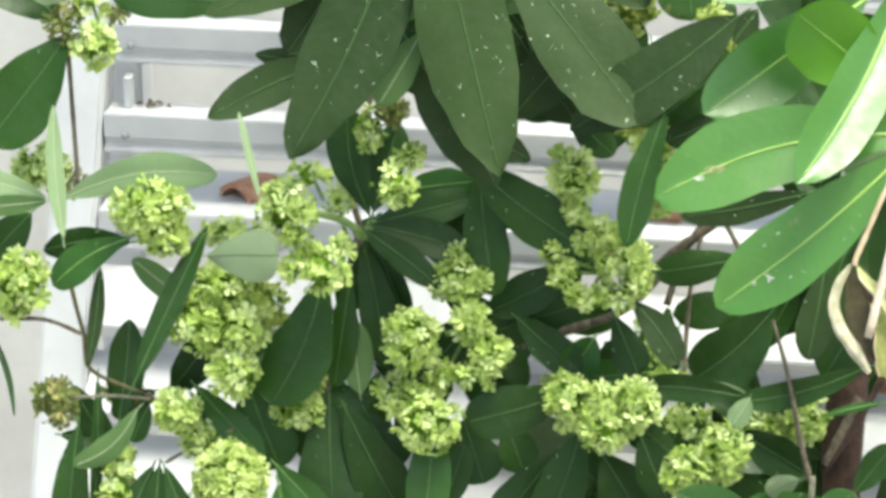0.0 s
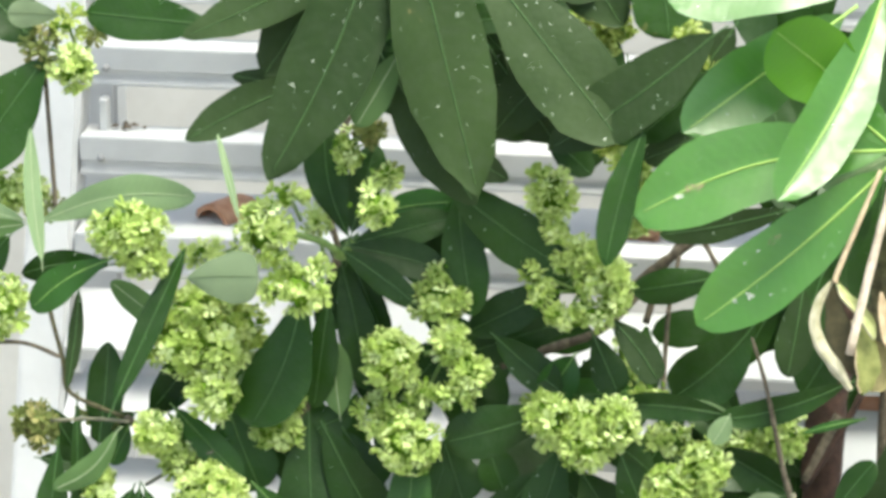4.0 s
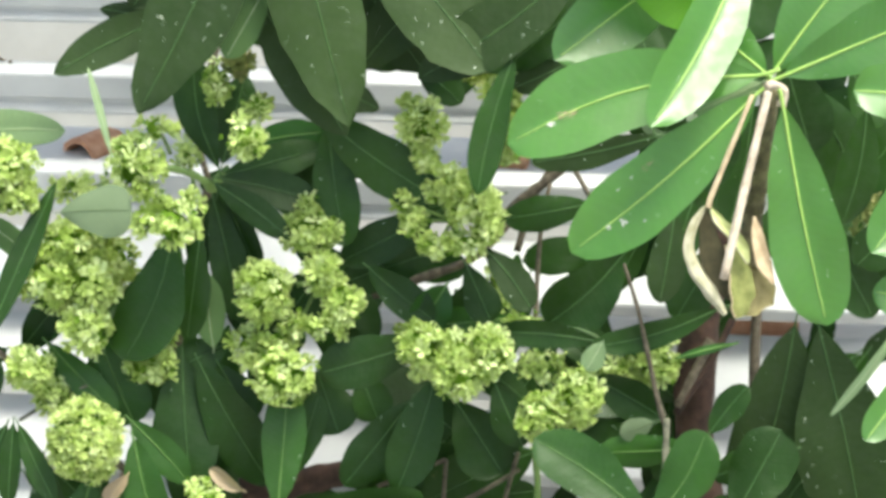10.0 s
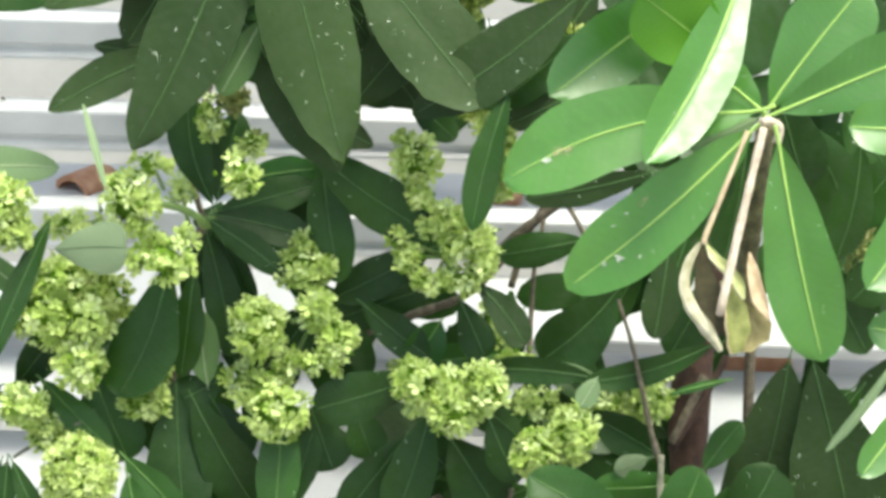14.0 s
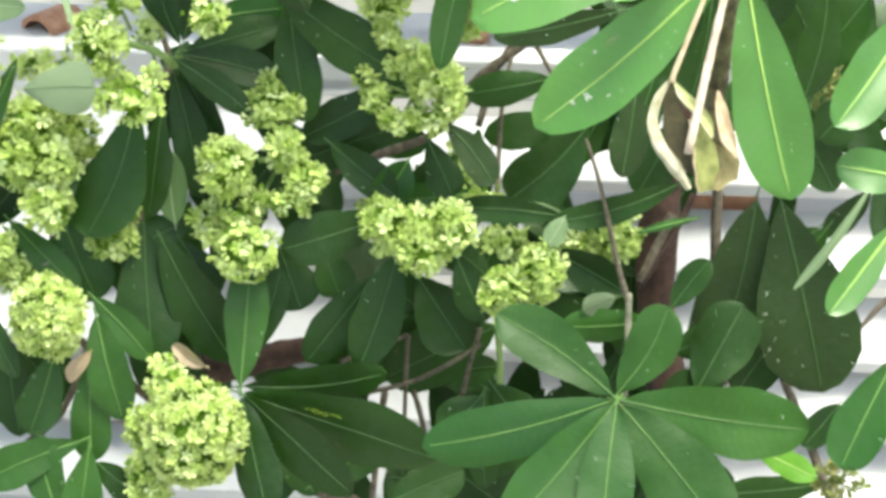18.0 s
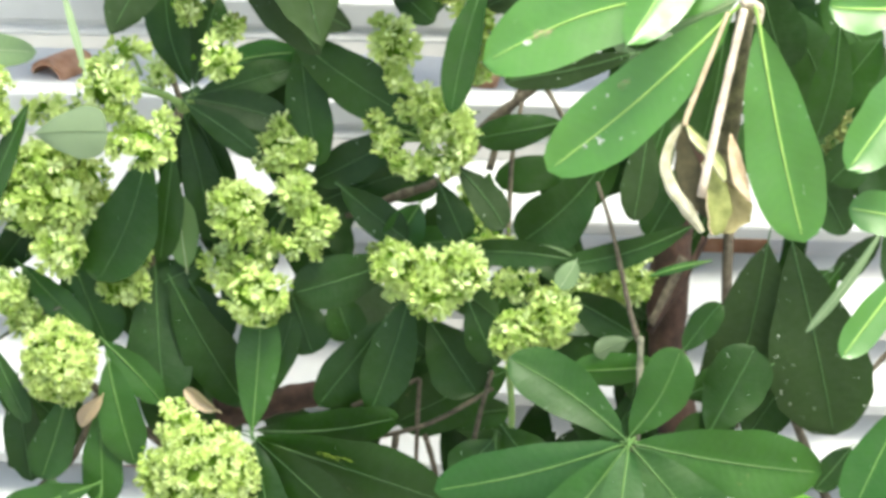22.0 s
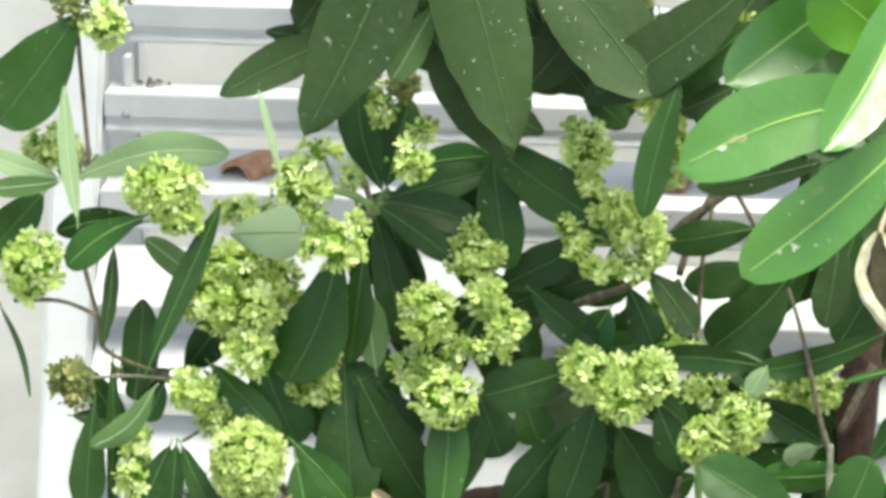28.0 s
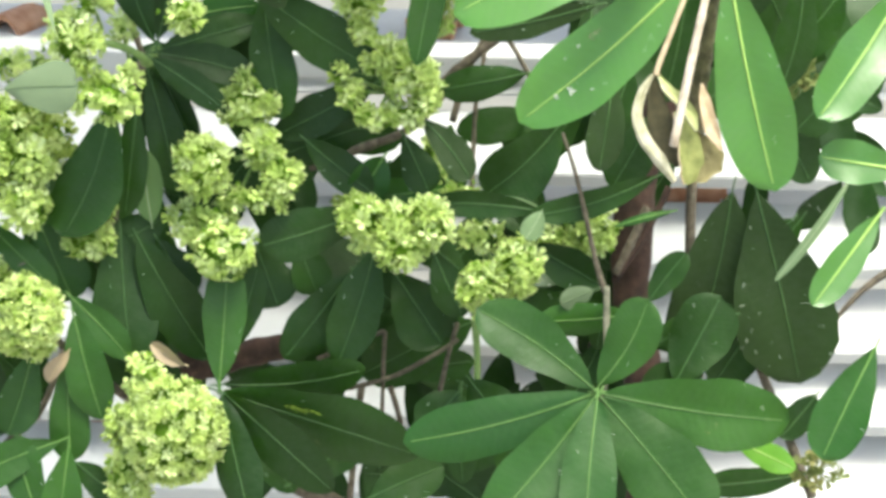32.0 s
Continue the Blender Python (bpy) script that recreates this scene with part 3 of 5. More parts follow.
def florets(radii, count, tone, seed, core):
    """A round umbel of five-lobed flowers on short stalks, uneven in height, the sunken ones darker green, with green
    buds in the gaps between them.
    """
    rng = random.Random(seed)
    verts, faces, mats = [], [], []
    rx, ry, rz = radii

    def star(p, nrm, size, mat, cup):
        s1 = nrm.orthogonal().normalized()
        s2 = nrm.cross(s1)
        spin = rng.uniform(0, 6.28)
        base = len(verts)
        verts.append(p - nrm * size * 0.3)
        for q in range(5):
            reach, twist = rng.uniform(0.8, 1.12), rng.uniform(-0.16, 0.16)
            for off, dist, up in ((-0.50, 0.50, -twist), (-0.40, 0.90, cup - twist), (0.0, 1.08, cup * 0.8), (0.40, 0.90, cup + twist), (0.50, 0.50, twist)):
                an = spin + q * 1.2566 + off
                verts.append(p + (s1 * math.cos(an) + s2 * math.sin(an)) * size * dist * reach + nrm * size * up)
            v = base + 1 + 5 * q
            faces.append((base, v, v + 1, v + 2, v + 3, v + 4))
            mats.append(mat)

    def stalk(p, q, t):
        b2 = len(verts)
        s1 = (q - p).orthogonal().normalized() * t
        s2 = (q - p).normalized().cross(s1)
        verts.extend([p + s1, p - 0.5 * s1 + 0.87 * s2, p - 0.5 * s1 - 0.87 * s2, q + s1, q - 0.5 * s1 + 0.87 * s2, q - 0.5 * s1 - 0.87 * s2])
        faces.extend([(b2 + i, b2 + (i + 1) % 3, b2 + 3 + (i + 1) % 3, b2 + 3 + i) for i in range(3)])
        mats.extend([1, 1, 1])

    shift = Vector((seed % 97, 0.3, 0.7))
    tight = tone == 'w'
    for k in range(count):
        zz = max(-1, min(1, 1 - 2 * (k + 0.5) / count + rng.uniform(-0.12, 0.12)))
        ang = k * 2.39996 + rng.uniform(-0.5, 0.5)
        rr = math.sqrt(1 - zz * zz)
        d = Vector((rr * math.cos(ang), rr * math.sin(ang), zz))
        if d.z < -0.5:
            continue
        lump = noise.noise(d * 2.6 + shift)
        # sunken flowers shrink and take the second colour, that of stalks and core
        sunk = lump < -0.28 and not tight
        depth = (rng.uniform(0.62, 0.8) if sunk else rng.uniform(0.9, 1.08)) * (1 + (0.12 if tight else 0.34) * lump)
        p = Vector((d.x * rx, d.y * ry, d.z * rz)) * depth
        nrm = (d + 0.5 * Vector((rng.gauss(0, 1), rng.gauss(0, 1), rng.gauss(0.3, 1)))).normalized()
        size = rng.uniform(0.0044, 0.0058) if tight else rng.uniform(0.0060, 0.0086)
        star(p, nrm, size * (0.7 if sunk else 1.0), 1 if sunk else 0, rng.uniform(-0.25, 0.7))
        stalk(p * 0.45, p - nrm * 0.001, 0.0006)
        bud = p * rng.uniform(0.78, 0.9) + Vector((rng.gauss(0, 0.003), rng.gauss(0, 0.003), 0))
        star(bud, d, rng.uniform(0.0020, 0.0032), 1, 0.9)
    # the packed green middle
    base, rows, cols = len(verts), 6, 9
    for i in range(rows + 1):
        for j in range(cols):
            th, ph = math.pi * i / rows, 2 * math.pi * j / cols
            k = core * rng.uniform(0.8, 1.1)
            verts.append(Vector((rx * k * math.sin(th) * math.cos(ph), ry * k * math.sin(th) * math.sin(ph), rz * k * math.cos(th))))
    for i in range(rows):
        for j in range(cols):
            faces.append((base + i * cols + j, base + (i + 1) * cols + j, base + (i + 1) * cols + (j + 1) % cols, base + i * cols + (j + 1) % cols))
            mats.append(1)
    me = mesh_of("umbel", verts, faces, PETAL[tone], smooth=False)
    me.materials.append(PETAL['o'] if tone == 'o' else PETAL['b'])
    me.polygons.foreach_set("material_index", mats)
    return me


def flower_head(balls):
    """balls: (a, b, c, half width, half height, density, tone) of each round cluster in one head."""
    counter[0] += 1
    a0, b0, c0 = balls[0][:3]
    ends = []
    for k, (a, b, c, ra, rb, dens, tone) in enumerate(balls):
        ends.append((Vector(((a - a0) / 100, (b - b0) / 100, (c - c0) / 100)), ra / 100, rb / 100, dens, tone))
    meet = Vector((0, 0, 0))
    for e in ends:
        meet += e[0] / len(ends)
    meet += Vector((0.002, -0.006, -0.05))
    sv, sf = tube([meet + Vector((0.003, -0.012, -0.045)), meet, ends[0][0] * 0.8 + meet * 0.2, ends[0][0]], 0.0020, 0.0014, 6)
    m = TO_SHRUB @ Matrix.Translation((a0 / 100, b0 / 100, c0 / 100))
    ob = part("flower_head", mesh_of("flower_head", sv, sf, WOOD['green']), shrub, m, "lime-green rounded flower head of tiny star flowers")
    for k, (p, ra, rb, dens, tone) in enumerate(ends):
        rz = 0.8 * min(ra, rb)
        area = (ra * rb + ra * rz + rb * rz) / 3
        count = int(dens * (230000 if tone == 'w' else 175000) * area) + 5
        me = florets((max(ra - 0.0036, 0.6 * ra), max(rb - 0.0036, 0.6 * rb), rz), count, tone, counter[0] * 31 + k, 0.86 if tone == 'w' else 0.76 if dens >= 0.75 else 0.4)
        part("umbel", me, ob, Matrix.Translation(p))
        if k:
            tv, tf = tube([meet, p * 0.6 + meet * 0.4, p], 0.0018, 0.0012, 6)
            part("pedicel", mesh_of("pedicel", tv, tf, WOOD['green']), ob)
    return ob


def branch(points, r0, r1, tone, label=""):
    counter[0] += 1
    v, f = tube([(x / 100, y / 100, z / 100) for x, y, z in points], r0 / 100, r1 / 100, 9, 0.1, counter[0])
    return part("branch", mesh_of("branch", v, f, WOOD[tone]), shrub, TO_SHRUB, label)


# trunk from the ground, and the limbs hidden in the crown
tv, tf = tube([(0, 0, 0), (0.02, -0.03, 0.5), (0.03, -0.02, 0.9), (0.035, -0.06, 1.2), (0.05, -0.1, 1.32)], 0.034, 0.021, 12, 0.06, 5)
part("trunk", mesh_of("trunk", tv, tf, WOOD['red']), shrub)
branch([(24.2, 12.3, 43.5), (23.9, 10.0, 43.0), (23.6, 7.3, 42.0), (23.3, 4.5, 40.5), (23.2, 2.3, 38.0), (24.5, -2.2, 20.0), (25.7, -3.3, 2.0)], 0.72, 0.85, 'moss')
branch([(22.6, 11.5, 46.0), (20.9, 7.4, 46.6), (19.5, 4.0, 47.0), (19.3, 3.2, 47.1)], 0.17, 0.24, 'tan')
branch([(23.7, 11.7, 47.0), (23.0, 9.0, 47.5), (21.9, 4.6, 48.0), (20.3, -2.0, 49.0)], 0.31, 0.33, 'straw')
branch([(27.1, 8.2, 0.0), (24.5, 2.9, -0.5), (22.8, -1.4, -1.0), (21.4, -7.6, -1.5), (21.1, -15.3, -2.0), (22.2, -23.1, -2.5), (22.7, -29.4, -3.0)], 1.6, 1.75, 'red')
branch([(26.5, -3.8, -2.0), (26.3, -11.5, -3.0), (26.9, -22.2, -4.0)], 0.43, 0.48, 'bark')
branch([(24.1, -5.7, 2.0), (22.4, -9.0, 2.0), (19.3, -13.7, 2.0)], 0.29, 0.33, 'red')
branch([(14.6, -1.0, 11.0), (15.9, -5.2, 9.8), (17.3, -11.4, 8.4), (18.1, -14.2, 8.0)], 0.13, 0.30, 'bark')
branch([(-6.3, -3.6, -1.0), (-2.0, -2.2, -1.3), (2.8, -0.2, -1.7), (7.6, 5.0, -2.0)], 0.5, 0.26, 'bark')
branch([(8.8, 5.8, -1.0), (8.0, 1.5, -1.0), (7.7, -2.8, -1.0), (7.5, -7.6, -1.0)], 0.2, 0.22, 'bark')
branch([(11.0, 8.3, -1.0), (9.7, 6.9, -1.0), (8.0, 5.6, -1.5), (6.2, 4.2, -2.0), (4.4, 2.4, -3.0)], 0.36, 0.5, 'bark')
branch([(10.1, 8.2, -2.0), (11.3, 6.3, -2.0), (12.9, 3.4, -2.0)], 0.22, 0.22, 'bark')
branch([(9.8, 8.2, -2.0), (7.6, 4.9, -2.0), (6.0, 0.0, -2.0)], 0.3, 0.3, 'bark')
branch([(-49.4, -2.4, 8.0), (-45.6, -2.4, 8.0), (-42.6, -3.5, 8.0)], 0.19, 0.19, 'bark')
branch([(-44.8, 8.0, 7.0), (-43.9, 1.5, 7.0), (-42.5, -3.7, 7.0), (-41.8, -6.5, 7.0), (-37.3, -8.4, 7.0)], 0.20, 0.18, 'moss')
branch([(-43.3, -8.8, 8.0), (-40.0, -8.6, 8.0), (-36.7, -8.8, 8.0)], 0.15, 0.15, 'grey')
branch([(-35.5, -14.1, 6.0), (-32.7, -12.4, 6.0), (-29.9, -11.2, 6.0)], 0.15, 0.13, 'grey')
branch([(-17.4, -20.7, -2.0), (-14.0, -20.0, -2.3), (-10.7, -19.3, -2.7), (-7.0, -18.7, -3.0)], 1.43, 1.05, 'red')
branch([(-5.8, -19.9, 0.0), (-2.7, -18.7, 0.0), (0.0, -17.6, 0.0)], 0.19, 0.19, 'bark')
branch([(0.0, -17.6, 0.0), (-0.2, -20.9, 0.0), (-0.4, -25.6, 0.0)], 0.19, 0.19, 'bark')
branch([(-4.3, -22.6, 1.0), (0.9, -21.3, 1.0), (6.2, -18.4, 1.0)], 0.19, 0.19, 'bark')
branch([(6.1, -16.9, 2.0), (5.0, -20.8, 1.0), (4.0, -25.6, 0.0)], 0.2, 0.22, 'bark')
branch([(7.4, -15.0, 3.0), (7.7, -19.8, 2.0), (7.6, -23.7, 1.0)], 0.3, 0.3, 'green')
branch([(-2.0, -22.5, -3.0), (-2.5, -25.9, -3.0), (-3.2, -32.6, -3.0)], 0.29, 0.29, 'bark')
branch([(0.4, -22.5, -3.0), (1.2, -25.4, -3.0), (1.9, -30.7, -3.0)], 0.24, 0.24, 'bark')
branch([(-18.6, 6.6, 5.0), (-19.5, 5.2, 5.0), (-20.0, 5.7, 5.0)], 0.38, 0.38, 'green')
branch([(-23.4, 7.0, 7.0), (-21.3, 6.5, 6.5), (-19.7, 5.6, 6.0)], 0.33, 0.33, 'green')
branch([(-20.2, 5.7, -2.0), (-21.6, -0.4, -2.8), (-23.1, -7.7, -3.5), (-22.5, -15.4, -4.2), (-15.2, -27.1, -5.0)], 0.38, 0.67, 'bark')
branch([(-34.3, -28.6, 2.0), (-31.9, -26.4, 2.7), (-28.9, -23.5, 3.3), (-27.0, -18.7, 4.0)], 0.38, 0.29, 'bark')
branch([(17.7, -22.2, 12.0), (18.0, -18.4, 10.5), (18.2, -13.8, 9.0)], 0.24, 0.29, 'grey')
branch([(19.5, -13.1, 2.0), (21.4, -9.3, 2.0), (22.3, -7.4, 2.0)], 0.43, 0.43, 'bark')
branch([(31.2, -20.6, 4.0), (33.1, -25.3, 4.0), (35.7, -32.0, 4.0)], 0.38, 0.43, 'bark')
branch([(-12.4, -2.8, 7.0), (-10.5, -2.3, 7.0), (-9.3, -1.4, 7.0)], 0.24, 0.24, 'green')
branch([(36.8, -18.3, 4.0), (39.0, -15.7, 4.0), (41.6, -13.5, 4.0), (45.3, -11.6, 4.0)], 0.14, 0.43, 'bark')
branch([(5.2, 8.1, 0.0), (9.0, 10.5, 0.0), (13.3, 12.9, 0.0)], 0.28, 0.28, 'bark')
branch([(-44.6, 22.0, 7.0), (-43.9, 15.0, 7.0), (-43.2, 7.9, 7.0)], 0.19, 0.19, 'bark')
branch([(23.6, 12.1, 46.0), (24.2, 12.3, 45.7), (25.0, 11.8, 45.3), (24.8, 10.7, 45.0)], 0.29, 0.33, 'straw')
branch([(-20.2, 5.7, -3.0), (-21.3, 11.6, -2.0), (-18.4, 20.2, -1.0), (-14.6, 32.8, 0.0)], 0.29, 0.24, 'bark')
branch([(-37.2, -8.4, 6.0), (-31.5, -14.2, 2.7), (-23.2, -22.0, -0.7), (-15.2, -27.5, -4.0)], 0.29, 0.48, 'bark')
branch([(-15.2, -27.0, -4.0), (-4.1, -32.8, -4.0), (8.0, -39.6, -4.0), (19.2, -43.0, -4.0)], 0.77, 1.05, 'bark')
branch([(22.7, -28.7, -3.0), (21.3, -36.7, -3.5), (19.1, -46.9, -4.0)], 1.63, 1.91, 'red')
branch([(38.6, 11.0, 42.0), (44.8, -2.6, 30.8), (47.2, -23.0, 19.5), (36.2, -39.7, 8.2), (19.1, -46.3, -3.0)], 0.29, 0.77, 'bark')
branch([(17.1, -22.3, 16.0), (16.5, -26.4, 10.3), (17.3, -31.6, 4.7), (20.7, -38.3, -1.0)], 0.24, 0.38, 'bark')
# unseen limbs for the leaves added overhead as shade
branch([(-14.6, 32.8, 0.0), (-15.2, 41.6, -3.7), (-18.8, 51.8, -7.3), (-22.4, 63.2, -11.0)], 0.29, 0.19, 'bark')
branch([(-15.1, 41.5, -3.0), (-23.5, 48.7, -5.7), (-34.5, 55.9, -8.3), (-44.6, 59.3, -11.0)], 0.24, 0.14, 'bark')
branch([(-14.7, 39.5, -2.0), (-10.9, 50.7, -6.5), (-7.1, 62.2, -11.0)], 0.24, 0.14, 'bark')

# leaves, spray by spray: (a, b, c of the base, angle, length, width, lift, tone, form, bow, roll, fold)
# fresh whorl in front
for row in (
    (22.9, 11.5, 45.3, -140, 17.9, 5.5, -3, 'g', 'b', 0.03, 10, 0.3),
    (23.1, 13.0, 44.5, -165, 19.2, 6.3, -3, 'g', 'b', -0.07, 12, 0.3),
    (23.1, 25.0, 40.0, -117, 20.3, 4.7, 28, 'g', 'b', 0.05, -12, 0.46),
    (20.2, 23.5, 36.0, -142, 16.4, 5.4, 25, 'g', 'b', 0.0, -6, 0.34),
    (21.7, 16.7, 41.0, 144, 8.9, 6.3, 16, 'y', 'b', 0.0, -14, 0.3),
    (21.5, 25.6, 44.0, -173, 14.9, 5.2, 8, 'g', 'b', -0.02, 20, 0.3),
    (21.7, 26.0, 43.0, 148, 8.3, 4.4, 7, 'g', 'b', 0.0, 8, 0.3),
    (24.5, 13.5, 43.0, 52, 11.4, 6.3, 0, 'g', 'b', 0.0, 4, 0.25),
    (25.2, 13.1, 43.4, 22, 13.7, 5.1, 5, 'g', 'b', 0.02, 6, 0.25),
):
    leaf(*row)

# fresh whorl in front, lower leaves
for row in (
    (24.9, 10.5, 45.9, -78, 16.5, 5.5, -7, 'g', 'b', -0.03, 6, 0.3),
    (23.8, 13.2, 43.0, 138, 5.9, 3.5, -20, 'g', 'b', 0.0, 0, 0.2),
    (23.4, 12.5, 43.5, -156, 5.5, 1.9, -16, 'p', 'e', 0, 8, 0.1),
):
    leaf(*row)

# fresh leaves at the edge
for row in (
    (38.8, 9.3, 38.0, -127, 12.8, 4.4, 23, 'g', 'b', 0.02, -8, 0.35),
    (35.8, 11.8, 44.0, 179, 5.8, 4.0, 10, 'g', 'e', 0.0, 8, 0.4),
    (38.6, -4.1, 39.5, 170, 6.6, 3.3, 4, 'g', 'b', 0.0, 6, 0.3),
    (36.8, -7.5, 38.0, -128, 8.7, 2.7, 13, 'g', 'b', 0.0, -4, 0.35),
    (35.7, -4.9, 30.0, -127, 9.7, 0.7, 0, 'p', 'e', 0.04, 5, 0.1),
    (38.8, -18.5, 21.0, -117, 9.9, 4.4, 6, 'm', 'o', 0.0, 5, 0.25),
):
    leaf(*row)

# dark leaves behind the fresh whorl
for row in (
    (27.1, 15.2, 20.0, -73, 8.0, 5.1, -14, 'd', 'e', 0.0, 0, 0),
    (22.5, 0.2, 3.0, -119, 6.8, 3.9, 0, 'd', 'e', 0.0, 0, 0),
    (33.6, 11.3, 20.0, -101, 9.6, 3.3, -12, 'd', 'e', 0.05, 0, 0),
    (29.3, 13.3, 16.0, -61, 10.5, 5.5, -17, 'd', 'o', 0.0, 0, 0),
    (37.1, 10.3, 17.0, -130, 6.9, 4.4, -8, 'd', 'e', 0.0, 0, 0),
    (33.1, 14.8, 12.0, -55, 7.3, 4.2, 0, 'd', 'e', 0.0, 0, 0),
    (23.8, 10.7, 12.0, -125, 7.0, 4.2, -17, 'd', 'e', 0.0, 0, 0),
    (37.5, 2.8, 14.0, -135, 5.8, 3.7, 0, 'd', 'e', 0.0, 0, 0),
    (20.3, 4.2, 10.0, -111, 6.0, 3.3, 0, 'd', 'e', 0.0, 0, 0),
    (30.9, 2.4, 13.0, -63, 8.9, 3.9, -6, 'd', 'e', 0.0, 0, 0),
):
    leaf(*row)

# lower whorl
for row in (
    (16.3, -21.6, 17.4, 144, 11.3, 4.7, -2, 'n', 'b', -0.02, 0, 0),
    (16.9, -21.4, 17.3, 60, 8.0, 4.2, 5, 'n', 'b', -0.04, 0, 0),
    (16.1, -22.2, 17.7, -167, 15.4, 4.7, 3, 'm', 'b', 0.04, 5, 0),
    (17.3, -22.1, 17.7, -9, 15.1, 5.7, 3, 'n', 'b', -0.01, 0, 0),
    (16.4, -22.4, 18.4, -132, 13.9, 5.1, 13, 'm', 'b', 0.0, 3, 0),
    (16.6, -22.5, 19.0, -97, 11.6, 4.5, 20, 'm', 'b', 0.0, 2, 0),
    (17.1, -22.5, 18.3, -51, 13.3, 6.4, 14, 'n', 'b', 0.0, -4, 0),
    (28.6, -26.6, 10.0, -26, 5.6, 2.2, 0, 'y', 'e', 0.0, 0, 0),
    (23.8, -21.8, 9.0, 61, 8.1, 5.4, 0, 'd', 'b', 0.0, 0, 0),
):
    leaf(*row)

# under the lower whorl
for row in (
    (7.5, -17.1, -3.0, -154, 10.5, 5.4, 0, 'd', 'e', 0.0, 0, 0),
    (-4.3, -17.7, -4.0, -13, 8.7, 4.8, 0, 'd', 'e', 0.0, 0, 0),
    (7.1, -21.8, 2.0, -52, 6.1, 4.3, 0, 'd', 'e', 0.0, 0, 0),
    (21.8, -15.0, 8.0, 51, 5.0, 2.4, 0, 'd', 'e', 0.0, 0, 0),
    (36.0, -23.3, 5.0, -131, 4.7, 2.6, 0, 'd', 'e', 0.0, 0, 0),
    (34.8, -29.8, 6.0, -174, 8.8, 2.6, 0, 'd', 'e', 0.0, 0, 0),
    (20.1, -16.1, 8.0, -175, 7.5, 2.8, 0, 'n', 'e', 0.0, 0, 0),
):
    leaf(*row)

# small leaves behind the lower whorl
for row in (
    (17.1, -14.1, 8.0, -158, 2.9, 1.8, 0, 's', 'e', 0.0, 0, 0),
    (9.3, -29.8, 9.0, 56, 6.7, 5.1, 0, 'd', 'e', 0.0, 0, 0),
    (6.1, -22.6, 4.0, -135, 4.7, 3.8, 0, 'd', 'e', 0.0, 0, 0),
    (26.2, -21.0, 8.0, -166, 5.5, 3.3, 11, 'd', 'e', 0.0, 0, 0),
    (16.9, 9.2, 18.0, -169, 10.4, 2.5, -11, 'h', 'e', 0.03, 0, 0),
    (25.4, 12.1, 8.0, -101, 11.0, 3.6, 0, 'd', 'e', 0.0, 0, 0),
):
    leaf(*row)

# large pair beside the trunk
for row in (
    (28.9, -6.2, 6.7, -103, 16.0, 6.8, -6, 'h', 'e', 0.03, 0, 0),
    (32.1, -15.7, 4.0, -124, 8.2, 4.4, 0, 'd', 'e', 0.0, 0, 0),
    (30.9, -6.3, 7.8, -79, 16.3, 8.7, 1, 'h', 'o', 0.02, 0, 0),
    (28.8, -16.4, 7.5, -161, 7.1, 2.8, 0, 'd', 'e', 0.0, 0, 0),
    (18.7, 3.0, 12.0, -100, 7.3, 3.1, 0, 'h', 'e', 0.0, 0, 0),
    (22.4, -4.7, 9.0, -163, 11.0, 2.3, 0, 'd', 'e', 0.03, 0, 0),
    (23.6, -7.6, 10.0, -166, 4.9, 0.6, 0, 'm', 'l', 0.0, 0, 0),
    (12.2, -10.4, 5.0, -31, 6.9, 3.4, 0, 'd', 'e', 0.0, 0, 0),
):
    leaf(*row)

# centre right
for row in (
    (15.0, 0.2, 7.0, -135, 9.1, 5.3, 0, 'd', 'o', 0.03, 0, 0),
    (12.7, -7.4, 8.5, 176, 8.9, 2.3, 0, 'd', 'e', -0.04, 0, 0),
    (8.0, -6.1, 8.0, -14, 5.0, 1.1, 0, 'p', 'e', 0.0, 0, 0),
    (12.9, -7.5, 9.0, -121, 2.7, 1.8, 0, 'p', 'e', 0.0, 0, 0),
    (3.1, 0.3, 9.0, -51, 6.4, 2.8, 9, 'h', 'o', 0.02, 0, 0),
    (1.6, -1.0, 6.0, -66, 5.3, 3.0, 0, 'd', 'o', 0.0, 0, 0),
    (0.0, -2.8, 5.0, -123, 4.3, 3.4, 0, 'm', 'e', 0.0, 0, 0),
    (5.2, -5.6, 4.0, -176, 7.9, 2.7, 0, 'n', 'e', 0.0, 0, 0),
    (5.5, 15.8, 16.0, -106, 11.6, 2.8, 7, 'd', 'e', -0.03, 0, 0),
):
    leaf(*row)

